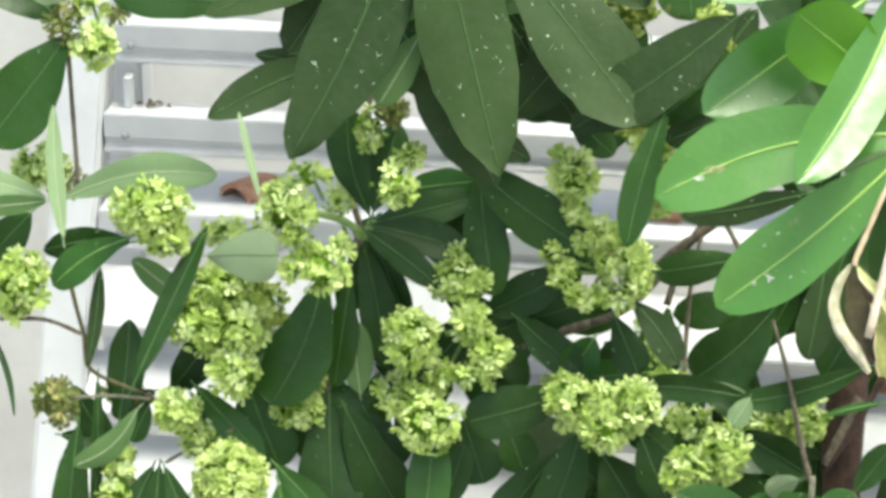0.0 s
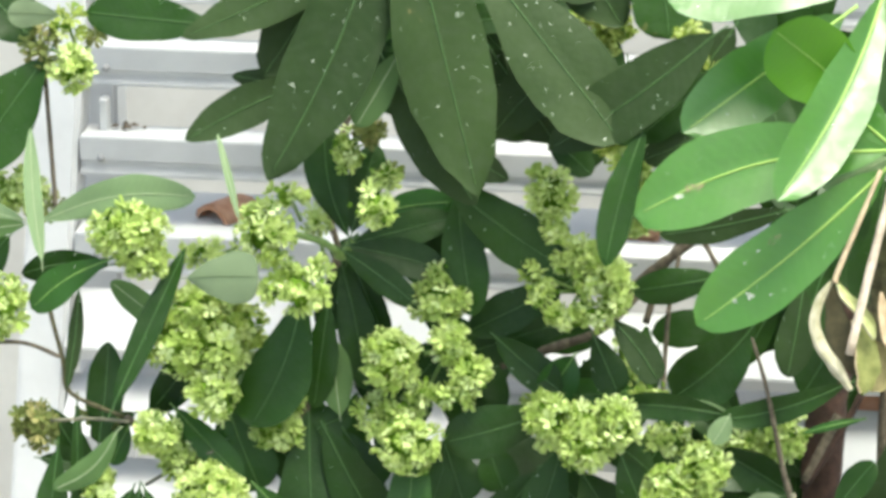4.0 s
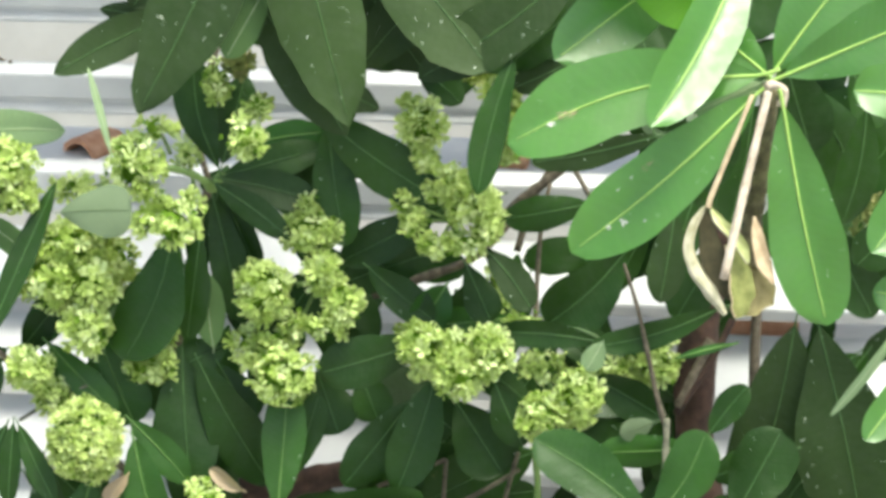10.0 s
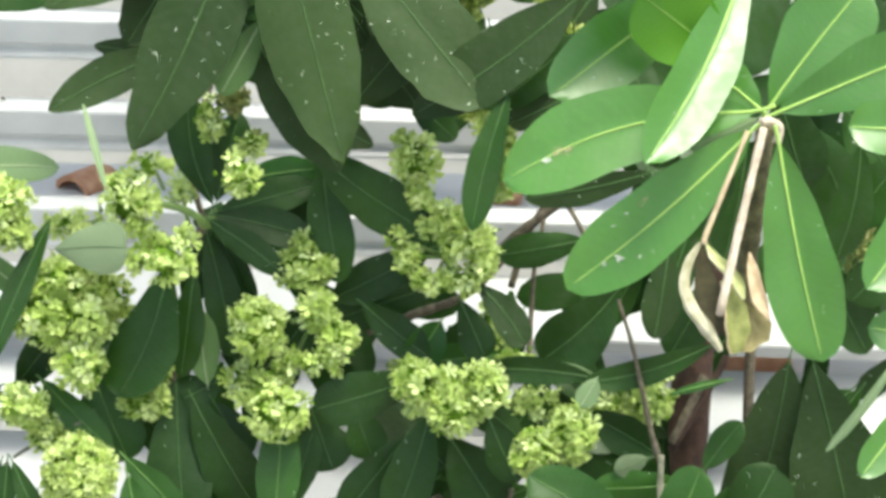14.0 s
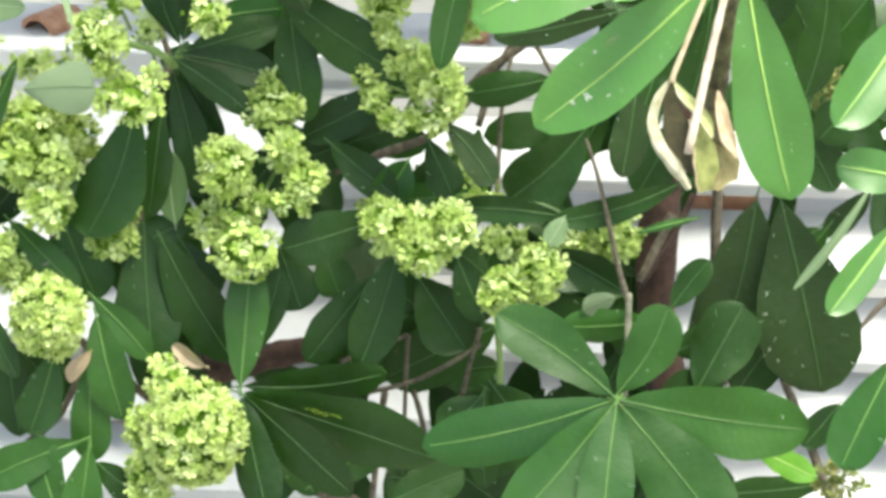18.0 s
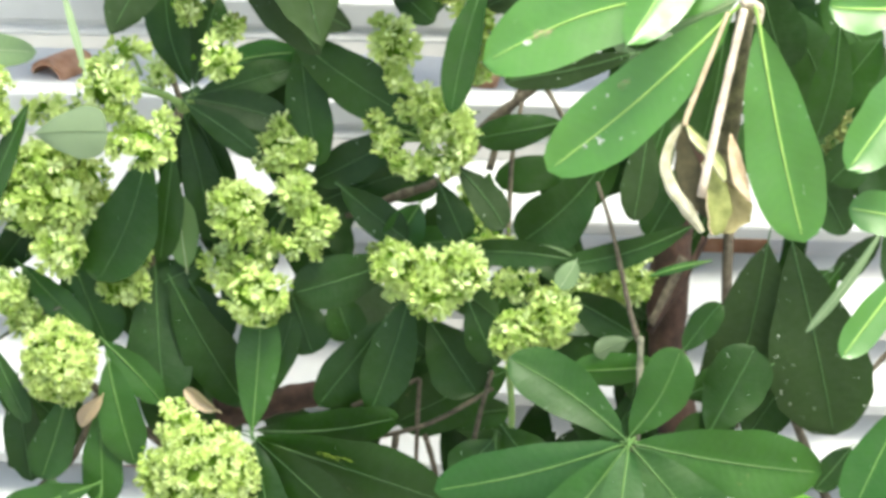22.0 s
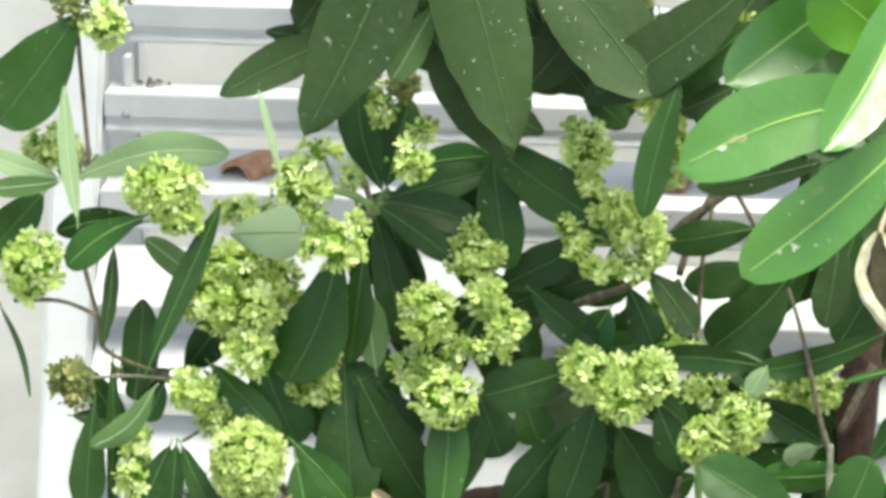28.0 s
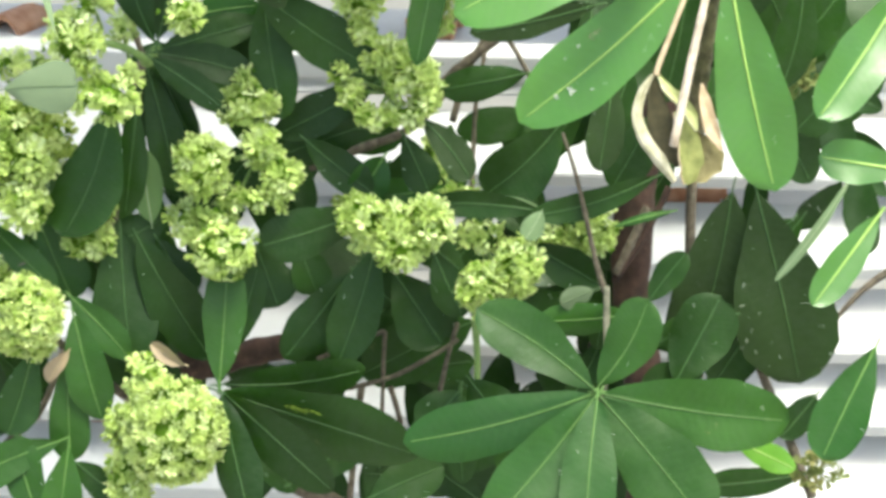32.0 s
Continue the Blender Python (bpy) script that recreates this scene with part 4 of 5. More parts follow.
# centre right, upper
for row in (
    (12.1, 4.0, 2.0, -170, 7.4, 2.9, 0, 'd', 'e', 0.0, 0, 0),
    (-10.3, 11.1, 9.0, -35, 11.8, 4.6, 2, 'd', 'e', -0.03, 0, 0),
    (-9.8, 10.6, 7.0, -82, 10.3, 3.8, 0, 'd', 'e', 0.0, 0, 0),
    (-0.7, 3.3, 5.0, -153, 9.2, 3.4, 0, 'd', 'e', 0.0, 0, 0),
    (0.5, 0.5, 4.0, -161, 9.4, 3.5, 0, 'd', 'o', 0.0, 0, 0),
    (-6.5, -1.3, 5.5, -39, 7.1, 3.0, 0, 'd', 'e', 0.0, 0, 0),
    (4.6, 4.8, 3.0, -170, 6.5, 2.8, 0, 'd', 'e', 0.0, 0, 0),
    (10.0, 15.4, 12.0, -156, 4.9, 2.5, 0, 'h', 'e', 0.0, 0, 0),
    (11.8, 20.8, 13.0, -140, 9.1, 3.4, 0, 'd', 'e', 0.0, 0, 0),
):
    leaf(*row)

# leaves under the middle flower head
for row in (
    (-0.6, -7.0, 8.0, -162, 10.4, 4.2, 3, 'd', 'o', 0.02, 0, 0),
    (-10.8, -10.0, 3.5, -71, 5.6, 4.2, 0, 'd', 'o', 0.0, 0, 0),
    (-7.3, -9.9, 3.0, -69, 4.6, 3.4, 0, 'd', 'o', 0.0, 0, 0),
    (-19.0, -9.4, 5.0, -60, 5.6, 3.4, 0, 'd', 'o', 0.0, 0, 0),
    (-0.9, -10.6, 7.0, -109, 9.9, 4.1, 0, 'd', 'e', 0.02, 0, 0),
    (-2.9, -12.5, 5.0, -128, 9.1, 3.6, 0, 'd', 'e', 0.0, 0, 0),
    (0.8, -12.6, 1.0, -57, 7.4, 5.3, 0, 'd', 'o', 0.0, 0, 0),
    (4.1, -11.0, 6.5, -66, 5.7, 3.2, 0, 'd', 'e', 0.0, 0, 0),
    (-2.6, -12.4, 0.0, -41, 4.4, 3.8, 0, 'd', 'e', 0.0, 0, 0),
    (-16.6, -10.7, 2.5, 47, 5.8, 3.5, 0, 'd', 'e', 0.0, 0, 0),
):
    leaf(*row)

# left centre whorl
for row in (
    (-18.9, 7.0, 7.0, 104, 8.8, 3.7, 0, 'd', 'o', 0.05, 0, 0),
    (-18.6, 7.3, 6.0, 75, 7.6, 3.0, 0, 'd', 'e', 0.0, 0, 0),
    (-16.8, 8.9, 5.0, 9, 6.6, 2.6, 0, 'm', 'e', 0.0, 0, 0),
    (-18.3, 6.3, 6.5, 16, 8.4, 2.9, 0, 'd', 'e', 0.0, 0, 0),
    (-18.6, 6.0, 7.2, -13, 8.3, 3.1, 0, 'd', 'e', 0.02, 0, 0),
    (-19.1, 5.6, 8.2, -36, 7.8, 2.3, 2, 'd', 'a', 0.0, 0, 0),
    (-22.4, 1.8, 8.3, -112, 11.6, 5.6, 3, 'd', 'o', 0.05, 0, 0),
    (-20.5, 1.1, 6.0, -98, 8.6, 2.9, 0, 'd', 'e', 0.0, 0, 0),
):
    leaf(*row)

# left centre whorl, hanging leaves
for row in (
    (-18.4, -5.5, 2.0, -18, 6.9, 3.4, 0, 'd', 'e', 0.0, 0, 0),
    (-10.4, -1.4, 1.0, -128, 6.9, 3.9, 0, 'd', 'e', 0.0, 0, 0),
    (-16.6, 8.5, 2.0, -33, 7.9, 4.0, 0, 'd', 'e', 0.0, 0, 0),
    (-13.5, 10.2, 1.5, -70, 9.0, 4.4, 0, 'd', 'e', 0.0, 0, 0),
    (-19.4, -8.0, 5.4, 96, 6.2, 2.8, 0, 'u', 'a', 0.0, 0, 0),
    (-19.4, 4.3, 5.0, -78, 10.4, 3.2, 0, 'd', 'e', 0.0, 0, 0),
    (-18.5, 4.4, 4.0, -67, 6.8, 2.5, 0, 'd', 'e', 0.0, 0, 0),
    (-17.9, -7.4, 4.5, -153, 5.2, 3.3, 0, 'd', 'o', 0.0, 0, 0),
    (-19.1, 4.8, 4.5, -107, 6.4, 2.8, 0, 'd', 'e', 0.0, 0, 0),
):
    leaf(*row)

# hanging leaves over the low whorl
for row in (
    (-22.0, -8.8, 5.0, -86, 10.9, 5.5, 3, 'd', 'e', 0.0, 0, 0),
    (-20.4, -9.4, 6.0, -62, 11.7, 4.6, 0, 'd', 'e', 0.0, 0, 0),
    (-26.1, -14.0, 8.0, -47, 7.0, 2.6, 0, 'n', 'e', 0.0, 0, 0),
    (-25.8, -15.6, 8.2, -76, 8.9, 3.7, 0, 'n', 'e', 0.0, 0, 0),
    (-26.3, -18.5, 8.6, -126, 3.1, 1.3, 0, 't', 'e', 0.0, 0, 0),
    (-26.4, -19.1, 7.8, -90, 8.6, 3.4, 0, 'n', 'o', 0.0, 0, 0),
    (-29.3, -18.4, 7.0, -107, 7.4, 3.6, 0, 'n', 'o', 0.0, 0, 0),
    (-33.4, -17.3, 6.0, -85, 8.5, 3.4, 0, 'd', 'e', 0.0, 0, 0),
):
    leaf(*row)

# low left whorl
for row in (
    (-27.1, -25.9, 8.0, -158, 8.9, 3.5, 0, 'n', 'o', 0.0, 0, 0),
    (-29.0, -32.2, 8.5, 107, 7.0, 3.5, 0, 'n', 'e', 0.0, 0, 0),
    (-26.4, -26.4, 9.0, -97, 7.2, 3.5, 0, 'n', 'o', 0.0, 0, 0),
    (-25.9, -27.8, 7.0, -40, 5.0, 2.5, 0, 'd', 'e', 0.0, 0, 0),
    (-33.1, -7.7, 6.0, -45, 8.2, 2.6, 0, 'n', 'e', 0.0, 0, 0),
    (-28.9, -7.3, 5.0, -68, 7.7, 4.6, 0, 'n', 'o', 0.0, 0, 0),
    (-33.0, -4.9, 4.0, -127, 3.6, 2.5, 0, 'd', 'e', 0.0, 0, 0),
    (-39.3, -17.2, 7.0, -86, 10.3, 2.6, 0, 'd', 'e', 0.0, 0, 0),
    (-41.0, -18.6, 6.0, -95, 9.0, 2.5, 0, 'd', 'e', 0.0, 0, 0),
):
    leaf(*row)

# low centre whorl
for row in (
    (-13.9, -21.3, 9.0, 85, 10.1, 3.6, 0, 'n', 'e', 0.0, 0, 0),
    (-12.7, -18.7, 4.0, 73, 7.1, 2.6, 0, 'd', 'e', 0.0, 0, 0),
    (-13.6, -21.5, 8.0, 3, 11.8, 3.8, 2, 'd', 'e', -0.04, 30, 0.1),
    (-13.5, -21.9, 9.5, -20, 16.9, 6.0, 3, 'd', 'e', 0.0, 32, 0.1),
    (-13.5, -22.0, 11.5, -45, 12.0, 4.4, 5, 'd', 'e', 0.0, 30, 0.1),
    (-13.6, -22.2, 11.0, -80, 10.5, 3.8, 14, 'd', 'e', 0.0, 20, 0.1),
    (-8.1, -29.9, 6.0, 31, 7.2, 3.3, 0, 'd', 'e', 0.0, 0, 0),
    (-1.5, -31.2, 6.0, 23, 6.6, 3.8, 0, 'd', 'e', 0.0, 0, 0),
):
    leaf(*row)

# pale sprig
for row in (
    (-44.1, 21.4, 9.0, -126, 11.4, 6.2, 0, 'd', 'o', 0.03, 0, 0),
    (-45.2, 22.7, 8.0, 134, 12.9, 8.4, 0, 'd', 'e', 0.0, 0, 0),
    (-42.8, 24.7, 11.0, 179, 4.3, 2.3, 0, 's', 'o', 0.0, 0, 0),
    (-43.7, 4.5, 12.3, 96, 10.9, 1.4, -2, 'p', 'l', 0.02, 0, 0),
    (-43.9, 7.9, 9.3, 8, 12.5, 3.2, 3, 'p', 'e', 0.07, 0, 0),
    (-45.6, 7.7, 9.8, 162, 6.5, 1.9, 0, 'p', 'e', 0.0, 0, 0),
    (-45.5, 7.4, 10.0, -173, 5.9, 1.7, 0, 'u', 'e', 0.0, 0, 0),
    (-47.1, 6.4, 7.7, -132, 6.9, 3.7, 0, 'd', 'e', 0.0, 0, 0),
):
    leaf(*row)

# sprig leaves
for row in (
    (-38.7, 4.2, 8.0, -173, 7.3, 2.4, 0, 'd', 'e', -0.08, 0, 0),
    (-38.4, 4.6, 10.0, -146, 7.6, 2.9, 4, 'm', 'o', -0.05, 0, 0),
    (-41.1, 1.9, 8.3, -96, 8.1, 1.2, 0, 'h', 'l', 0.0, 0, 0),
    (-39.5, -10.5, 6.0, 85, 8.3, 3.1, 0, 'd', 'a', 0.0, 0, 0),
    (-37.7, -7.3, 10.4, 67, 14.1, 2.1, 0, 'd', 'l', 0.0, 0, 0),
    (-32.0, -2.0, 6.0, 145, 8.3, 2.3, 0, 'u', 'e', 0.0, 0, 0),
    (-35.4, 7.2, 4.5, 176, 4.5, 1.9, 0, 'd', 'e', 0.0, 0, 0),
    (-42.6, -11.0, 8.3, -94, 8.9, 3.0, 0, 'd', 'o', 0.0, 0, 0),
    (-37.5, -9.6, 10.2, -136, 7.1, 2.1, 0, 'u', 'e', 0.1, 0, 0),
):
    leaf(*row)

# sprig, lower leaves
for row in (
    (-41.3, -7.5, 6.5, -91, 12.5, 1.0, 0, 'd', 'l', 0.0, 0, 0),
    (-50.3, -3.2, 8.4, -72, 7.6, 0.4, 0, 'd', 'l', 0.06, 0, 0),
    (-35.8, -14.3, 8.0, -96, 6.7, 2.0, 0, 'd', 'e', 0.0, 0, 0),
    (-35.3, -14.4, 8.3, -65, 6.9, 1.9, 0, 'd', 'e', 0.0, 0, 0),
    (-36.4, -14.4, 7.5, -113, 5.9, 2.2, 0, 'd', 'e', 0.0, 0, 0),
    (-36.8, -8.2, 4.0, -149, 4.2, 2.2, 0, 'd', 'e', 0.0, 0, 0),
    (-37.2, -9.4, 4.5, -113, 3.4, 1.9, 0, 'n', 'e', 0.0, 0, 0),
    (-33.4, -8.6, 4.5, -43, 7.2, 2.8, 0, 'n', 'e', 0.0, 0, 0),
    (-35.4, -8.4, 3.5, 55, 5.8, 3.3, 0, 'd', 'e', 0.0, 0, 0),
):
    leaf(*row)

# dusty top spray
for row in (
    (-15.6, 33.7, 17.7, -112, 24.4, 7.2, 1, 'h', 'a', 0.03, 0, 0),
    (-13.9, 33.6, 19.0, -75, 24.4, 7.6, -1, 'h', 'a', 0.02, 0, 0),
    (-15.4, 20.7, 14.0, -57, 13.4, 4.8, 2, 'h', 'a', 0.0, 0, 0),
    (-14.4, 21.6, 16.2, -119, 6.9, 2.7, 3, 'u', 'e', 0.0, 0, 0),
    (-21.7, 19.5, 12.0, -154, 11.5, 3.5, 0, 'h', 'a', -0.03, 0, 0),
    (-22.9, 19.0, 10.0, 169, 5.7, 1.7, 0, 'h', 'a', 0.0, 0, 0),
    (-15.4, 32.6, 14.0, -150, 19.5, 4.3, 0, 'h', 'a', 0.03, 0, 0),
    (-21.0, 27.6, 12.0, -121, 9.1, 4.7, 0, 'h', 'a', 0.0, 0, 0),
    (-30.3, 24.1, 10.0, 174, 10.8, 3.9, -5, 'd', 'e', 0.02, 0, 0),
):
    leaf(*row)

# dusty top spray, far side
for row in (
    (-8.5, 30.0, 15.0, -52, 19.6, 7.7, 0, 'h', 'o', -0.02, 0, 0),
    (11.0, 23.3, 16.0, -146, 16.3, 5.4, -2, 'h', 'a', 0.03, 0, 0),
    (0.7, 23.2, 13.0, -134, 11.3, 4.7, 0, 'h', 'a', 0.0, 0, 0),
    (-10.5, 13.9, 12.0, -23, 5.5, 2.4, 0, 'h', 'a', 0.0, 0, 0),
    (-2.3, 15.7, 9.0, -44, 5.0, 2.6, 0, 'd', 'e', 0.0, 0, 0),
    (2.1, 32.3, 11.0, -147, 9.6, 4.5, 0, 'h', 'a', 0.0, 0, 0),
    (-7.4, 33.1, 12.0, -36, 11.0, 5.2, 0, 'h', 'a', 0.0, 0, 0),
    (-2.1, 33.0, 11.0, -57, 10.4, 6.0, 0, 'h', 'a', 0.0, 0, 0),
    (-5.7, 26.0, 11.0, -58, 11.5, 6.0, 0, 'h', 'a', 0.0, 0, 0),
):
    leaf(*row)

# leaves shaded by the top spray
for row in (
    (5.8, 33.1, 11.0, -80, 9.9, 5.6, 0, 'd', 'o', 0.0, 0, 0),
    (9.2, 19.7, 10.0, -143, 7.8, 3.7, 0, 'd', 'e', 0.0, 0, 0),
    (12.8, 24.4, 10.0, -124, 7.3, 3.7, 0, 'h', 'e', 0.0, 0, 0),
    (-7.7, 22.0, 8.0, -62, 7.9, 5.1, 0, 'd', 'e', 0.0, 0, 0),
    (-23.1, 32.8, 11.0, -137, 8.2, 4.2, 0, 'h', 'e', 0.0, 0, 0),
    (-7.1, 22.3, 10.0, -55, 9.2, 5.2, 0, 'h', 'a', 0.0, 0, 0),
    (12.3, 32.7, 10.0, -116, 8.3, 4.2, 0, 'h', 'e', 0.0, 0, 0),
):
    leaf(*row)

# leaves close to the viewer
for row in (
    (-29.0, 2.9, 39.0, 2, 5.8, 4.0, 20, 's', 'o', 0.03, -10, 0.03),
    (-25.3, 7.6, 38.0, 104, 6.5, 0.5, 0, 'p', 'l', 0.0, 0, 0),
    (-16.7, -19.7, 9.0, 151, 3.3, 1.2, 0, 't', 'e', 0.0, 0, 0),
):
    leaf(*row)

# splashes and scorched patches on the two largest fresh leaves
first, second = blades[0], blades[1]
for n, (s, q, long, wide) in enumerate(((0.77, 0.24, 0.0028, 0.002), (0.74, 0.12, 0.0019, 0.0016), (0.79, 0.08, 0.0016, 0.0024), (0.70, 0.5, 0.0014, 0.001), (0.62, -0.62, 0.002, 0.001), (0.66, -0.56, 0.0016, 0.0009))):
    stain(first, s, q, long, wide, CHALK, 40 + n)
stain(first, 0.52, -0.6, 0.006, 0.003, SCORCH, 50)
stain(second, 0.74, 0.04, 0.010, 0.0034, SCORCH, 51)
stain(second, 0.80, 0.08, 0.0034, 0.002, CHALK, 52)

# a yellowed streak on the large low leaf
for n, (s, q, long, wide) in enumerate(((0.40, 0.30, 0.012, 0.0022), (0.47, 0.34, 0.008, 0.0016))):
    stain(blades[123], s, q, long, wide, YELLOWED, 60 + n)

# openings in the crown, through which the rack shows: (a, b, radius)
OPENINGS = []
OPENINGS += [(-7.0, 3.7, 1.1), (-5.0, 3.7, 0.7), (-2.4, -3.9, 1.6), (-11.7, -8.6, 1.0), (-9.1, -16.8, 2.2), (-16.5, -16.1, 1.1), (-16.0, -18.5, 0.7), (-15.1, 0.1, 1.7), (-4.6, 12.3, 2.9), (-5.1, 9.4, 1.4), (5.2, 5.4, 1.2), (8.9, -4.3, 0.8), (11.1, 5.4, 1.2), (16.8, -4.8, 0.8), (17.9, -2.9, 0.7), (25.2, -9.7, 1.9), (26.7, -5.1, 1.2), (24.0, -19.0, 1.3), (30.1, -16.3, 0.6), (36.5, -5.1, 1.3), (37.4, -12.2, 1.2), (4.9, -17.6, 1.1), (6.8, -18.1, 0.8), (-37.4, -14.6, 1.1), (-35.4, -15.1, 1.6), (-33.1, -8.2, 1.2)]
OPENINGS += [(-34.2, -7.5, 1.1), (-28.0, -15.7, 0.8), (-26.1, -17.8, 0.7), (-24.9, -19.8, 0.6), (-37.6, -0.4, 1.0), (-36.9, -6.3, 1.2), (20.8, -3.4, 1.0), (7.1, 7.4, 1.0), (13.5, 6.4, 1.2), (-24.4, -28.1, 1.9), (-25.2, -24.2, 0.9), (-27.9, -24.9, 0.8), (-31.6, -25.6, 1.0), (-29.4, -27.4, 0.7), (-1.5, -24.3, 1.4), (0.7, -24.6, 1.2), (-2.8, -23.6, 0.8), (24.3, -14.9, 1.0), (24.5, -21.1, 1.1), (31.0, -22.8, 1.0), (33.1, -23.1, 0.8), (36.0, -23.4, 0.9), (39.5, -20.1, 1.6), (30.4, -29.2, 1.9), (37.7, -30.4, 1.2), (39.2, -12.8, 1.1)]
OPENINGS += [(-3.2, -30.2, 0.7), (-8.3, -16.9, 1.7), (25.0, -9.3, 1.0), (-37.4, -6.5, 2.1), (-40.9, -0.4, 2.3), (-42.1, -6.8, 1.0), (-37.9, -11.9, 1.3), (-34.9, -15.6, 1.4), (-33.0, -13.6, 1.2), (-43.8, -16.6, 0.8), (-48.2, -15.7, 1.9), (-18.3, -0.7, 0.8), (-17.1, 0.7, 1.4), (-37.9, -14.1, 1.0), (-26.6, -17.4, 0.7), (-25.2, 26.8, 0.9), (-7.2, 21.3, 0.8), (-4.9, 13.5, 2.4), (4.0, 27.5, 0.7), (5.5, 25.8, 0.7), (3.7, 11.4, 1.2)]


def open_there(a, b, ang, ln, wd):
    """Whether a leaf with its middle at (a, b) would close one of the openings."""
    ux, uy = math.cos(radians(ang)), math.sin(radians(ang))
    for x, y, r in OPENINGS:
        along = max(-ln / 2, min(ln / 2, (x - a) * ux + (y - b) * uy))
        if math.hypot(x - a - along * ux, y - b - along * uy) < r + 0.42 * wd:
            return True
    return False


# leaves inside the crown: (a0, b0, a1, b1, how many)
def spot(rng, box, spread, short, long):
    """A place, angle and length for a leaf inside the box that leaves the openings clear, or None."""
    for attempt in range(14):
        ang = rng.gauss(-90, spread)
        ln = rng.uniform(short, long) * (1 - 0.035 * attempt)
        a, b = rng.uniform(box[0], box[2]), rng.uniform(box[1], box[3])
        if not open_there(a, b, ang, ln, 0.36 * ln):
            return a - 0.5 * ln * math.cos(radians(ang)), b - 0.5 * ln * math.sin(radians(ang)), ang, ln
    return None


def inner(rows, seed):
    rng = random.Random(seed)
    for *box, n in rows:
        for _ in range(n):
            at = spot(rng, box, 55, 6.0, 9.5)
            if at:
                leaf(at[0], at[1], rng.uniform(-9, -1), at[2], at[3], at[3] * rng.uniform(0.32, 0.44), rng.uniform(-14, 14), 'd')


inner([
    (-23.5, -20.3, -18.6, -10.6, 5),
    (-15.7, -14.5, -10.9, -11.6, 2),
    (-7.0, -14.5, -1.2, -10.6, 1),
    (-5.0, -22.3, 5.6, -16.4, 7),
    (-0.2, -7.7, 5.6, -2.9, 1),
    (13.4, -16.4, 19.7, -10.6, 4),
    (24.5, -15.5, 30.9, -12.6, 2),
    (-28.8, -12.6, -23.5, -5.8, 3),
    (-19.6, 2.0, -16.7, 5.4, 1),
    (-10.9, 6.8, -7.0, 10.2, 1),
    (9.0, -5.8, 17.3, 0.0, 3),
    (16.8, 0.0, 22.1, 9.8, 4),
    (28.9, 1.0, 34.7, 9.3, 5),
    (-16.2, -7.7, -8.9, -0.4, 3),
], 11)
inner([
    (34.7, 1.0, 41.5, 13.6, 6),
    (31.8, -22.3, 37.6, -6.7, 3),
    (-7.0, 16.5, 5.6, 21.4, 6),
    (-17.7, 15.6, -7.0, 28.7, 4),
    (5.6, 11.7, 20.2, 28.7, 6),
    (22.1, -9.7, 24.5, -4.8, 1),
    (12.9, -31.0, 29.9, -21.3, 8),
    (-4.1, -31.0, 10.5, -23.2, 8),
    (-14.7, -30.0, -1.2, -21.3, 6),
    (-33.2, -27.1, -25.4, -19.4, 5),
    (-45.3, -20.3, -39.0, -9.7, 3),
    (3.2, -12.1, 8.5, -7.7, 3),
    (10.5, -8.7, 20.2, -5.8, 3),
], 12)


def inner_mass(rows, seed):
    """The leaves deep in the crown, past those that can be told apart, and unseen ones added above, as one mesh."""
    rng = random.Random(seed)
    verts, faces = [], []
    for *box, n in rows:
        for _ in range(n):
            at = spot(rng, box, 60, 6.5, 10.5)
            if not at:
                continue
            v, f, _, _ = blade(at[3], at[3] * rng.uniform(0.32, 0.44), 'd', rng, n=8, w=2)
            m = leaf_pose(at[0], at[1], rng.uniform(-15, -7), at[2], rng.uniform(-20, 20), rng)
            k = len(verts)
            verts += [m @ Vector(p) for p in v]
            faces += [tuple(i + k for i in q) for q in f]
    tagged(part("inner_foliage", mesh_of("inner_foliage", verts, faces, LEAF['d']), shrub), "dark leaves deep inside the crown and added out of sight above it", kind="stuff")


inner_mass([
    (-7.1, -2.4, -1.2, 1.0, 2),
    (-24.8, -21.6, -17.9, -9.8, 7),
    (-7.1, -14.7, -1.2, -9.8, 2),
    (-6.1, -23.6, 6.7, -16.2, 9),
    (-1.2, -8.3, 7.2, -2.9, 4),
    (12.6, -17.7, 20.5, -9.8, 6),
    (-29.7, -12.7, -23.3, -4.9, 6),
    (-20.4, 0.0, -16.9, 6.0, 3),
    (-11.0, 7.9, -7.1, 10.9, 2),
    (9.6, -5.9, 20.5, 0.5, 8),
    (17.0, 0.0, 22.9, 10.9, 6),
    (29.8, 0.0, 43.1, 10.4, 14),
    (-8.1, 16.3, 6.7, 23.7, 12),
    (-17.9, 14.8, -7.1, 30.6, 9),
    (5.7, 11.4, 22.4, 30.6, 14),
], 21)
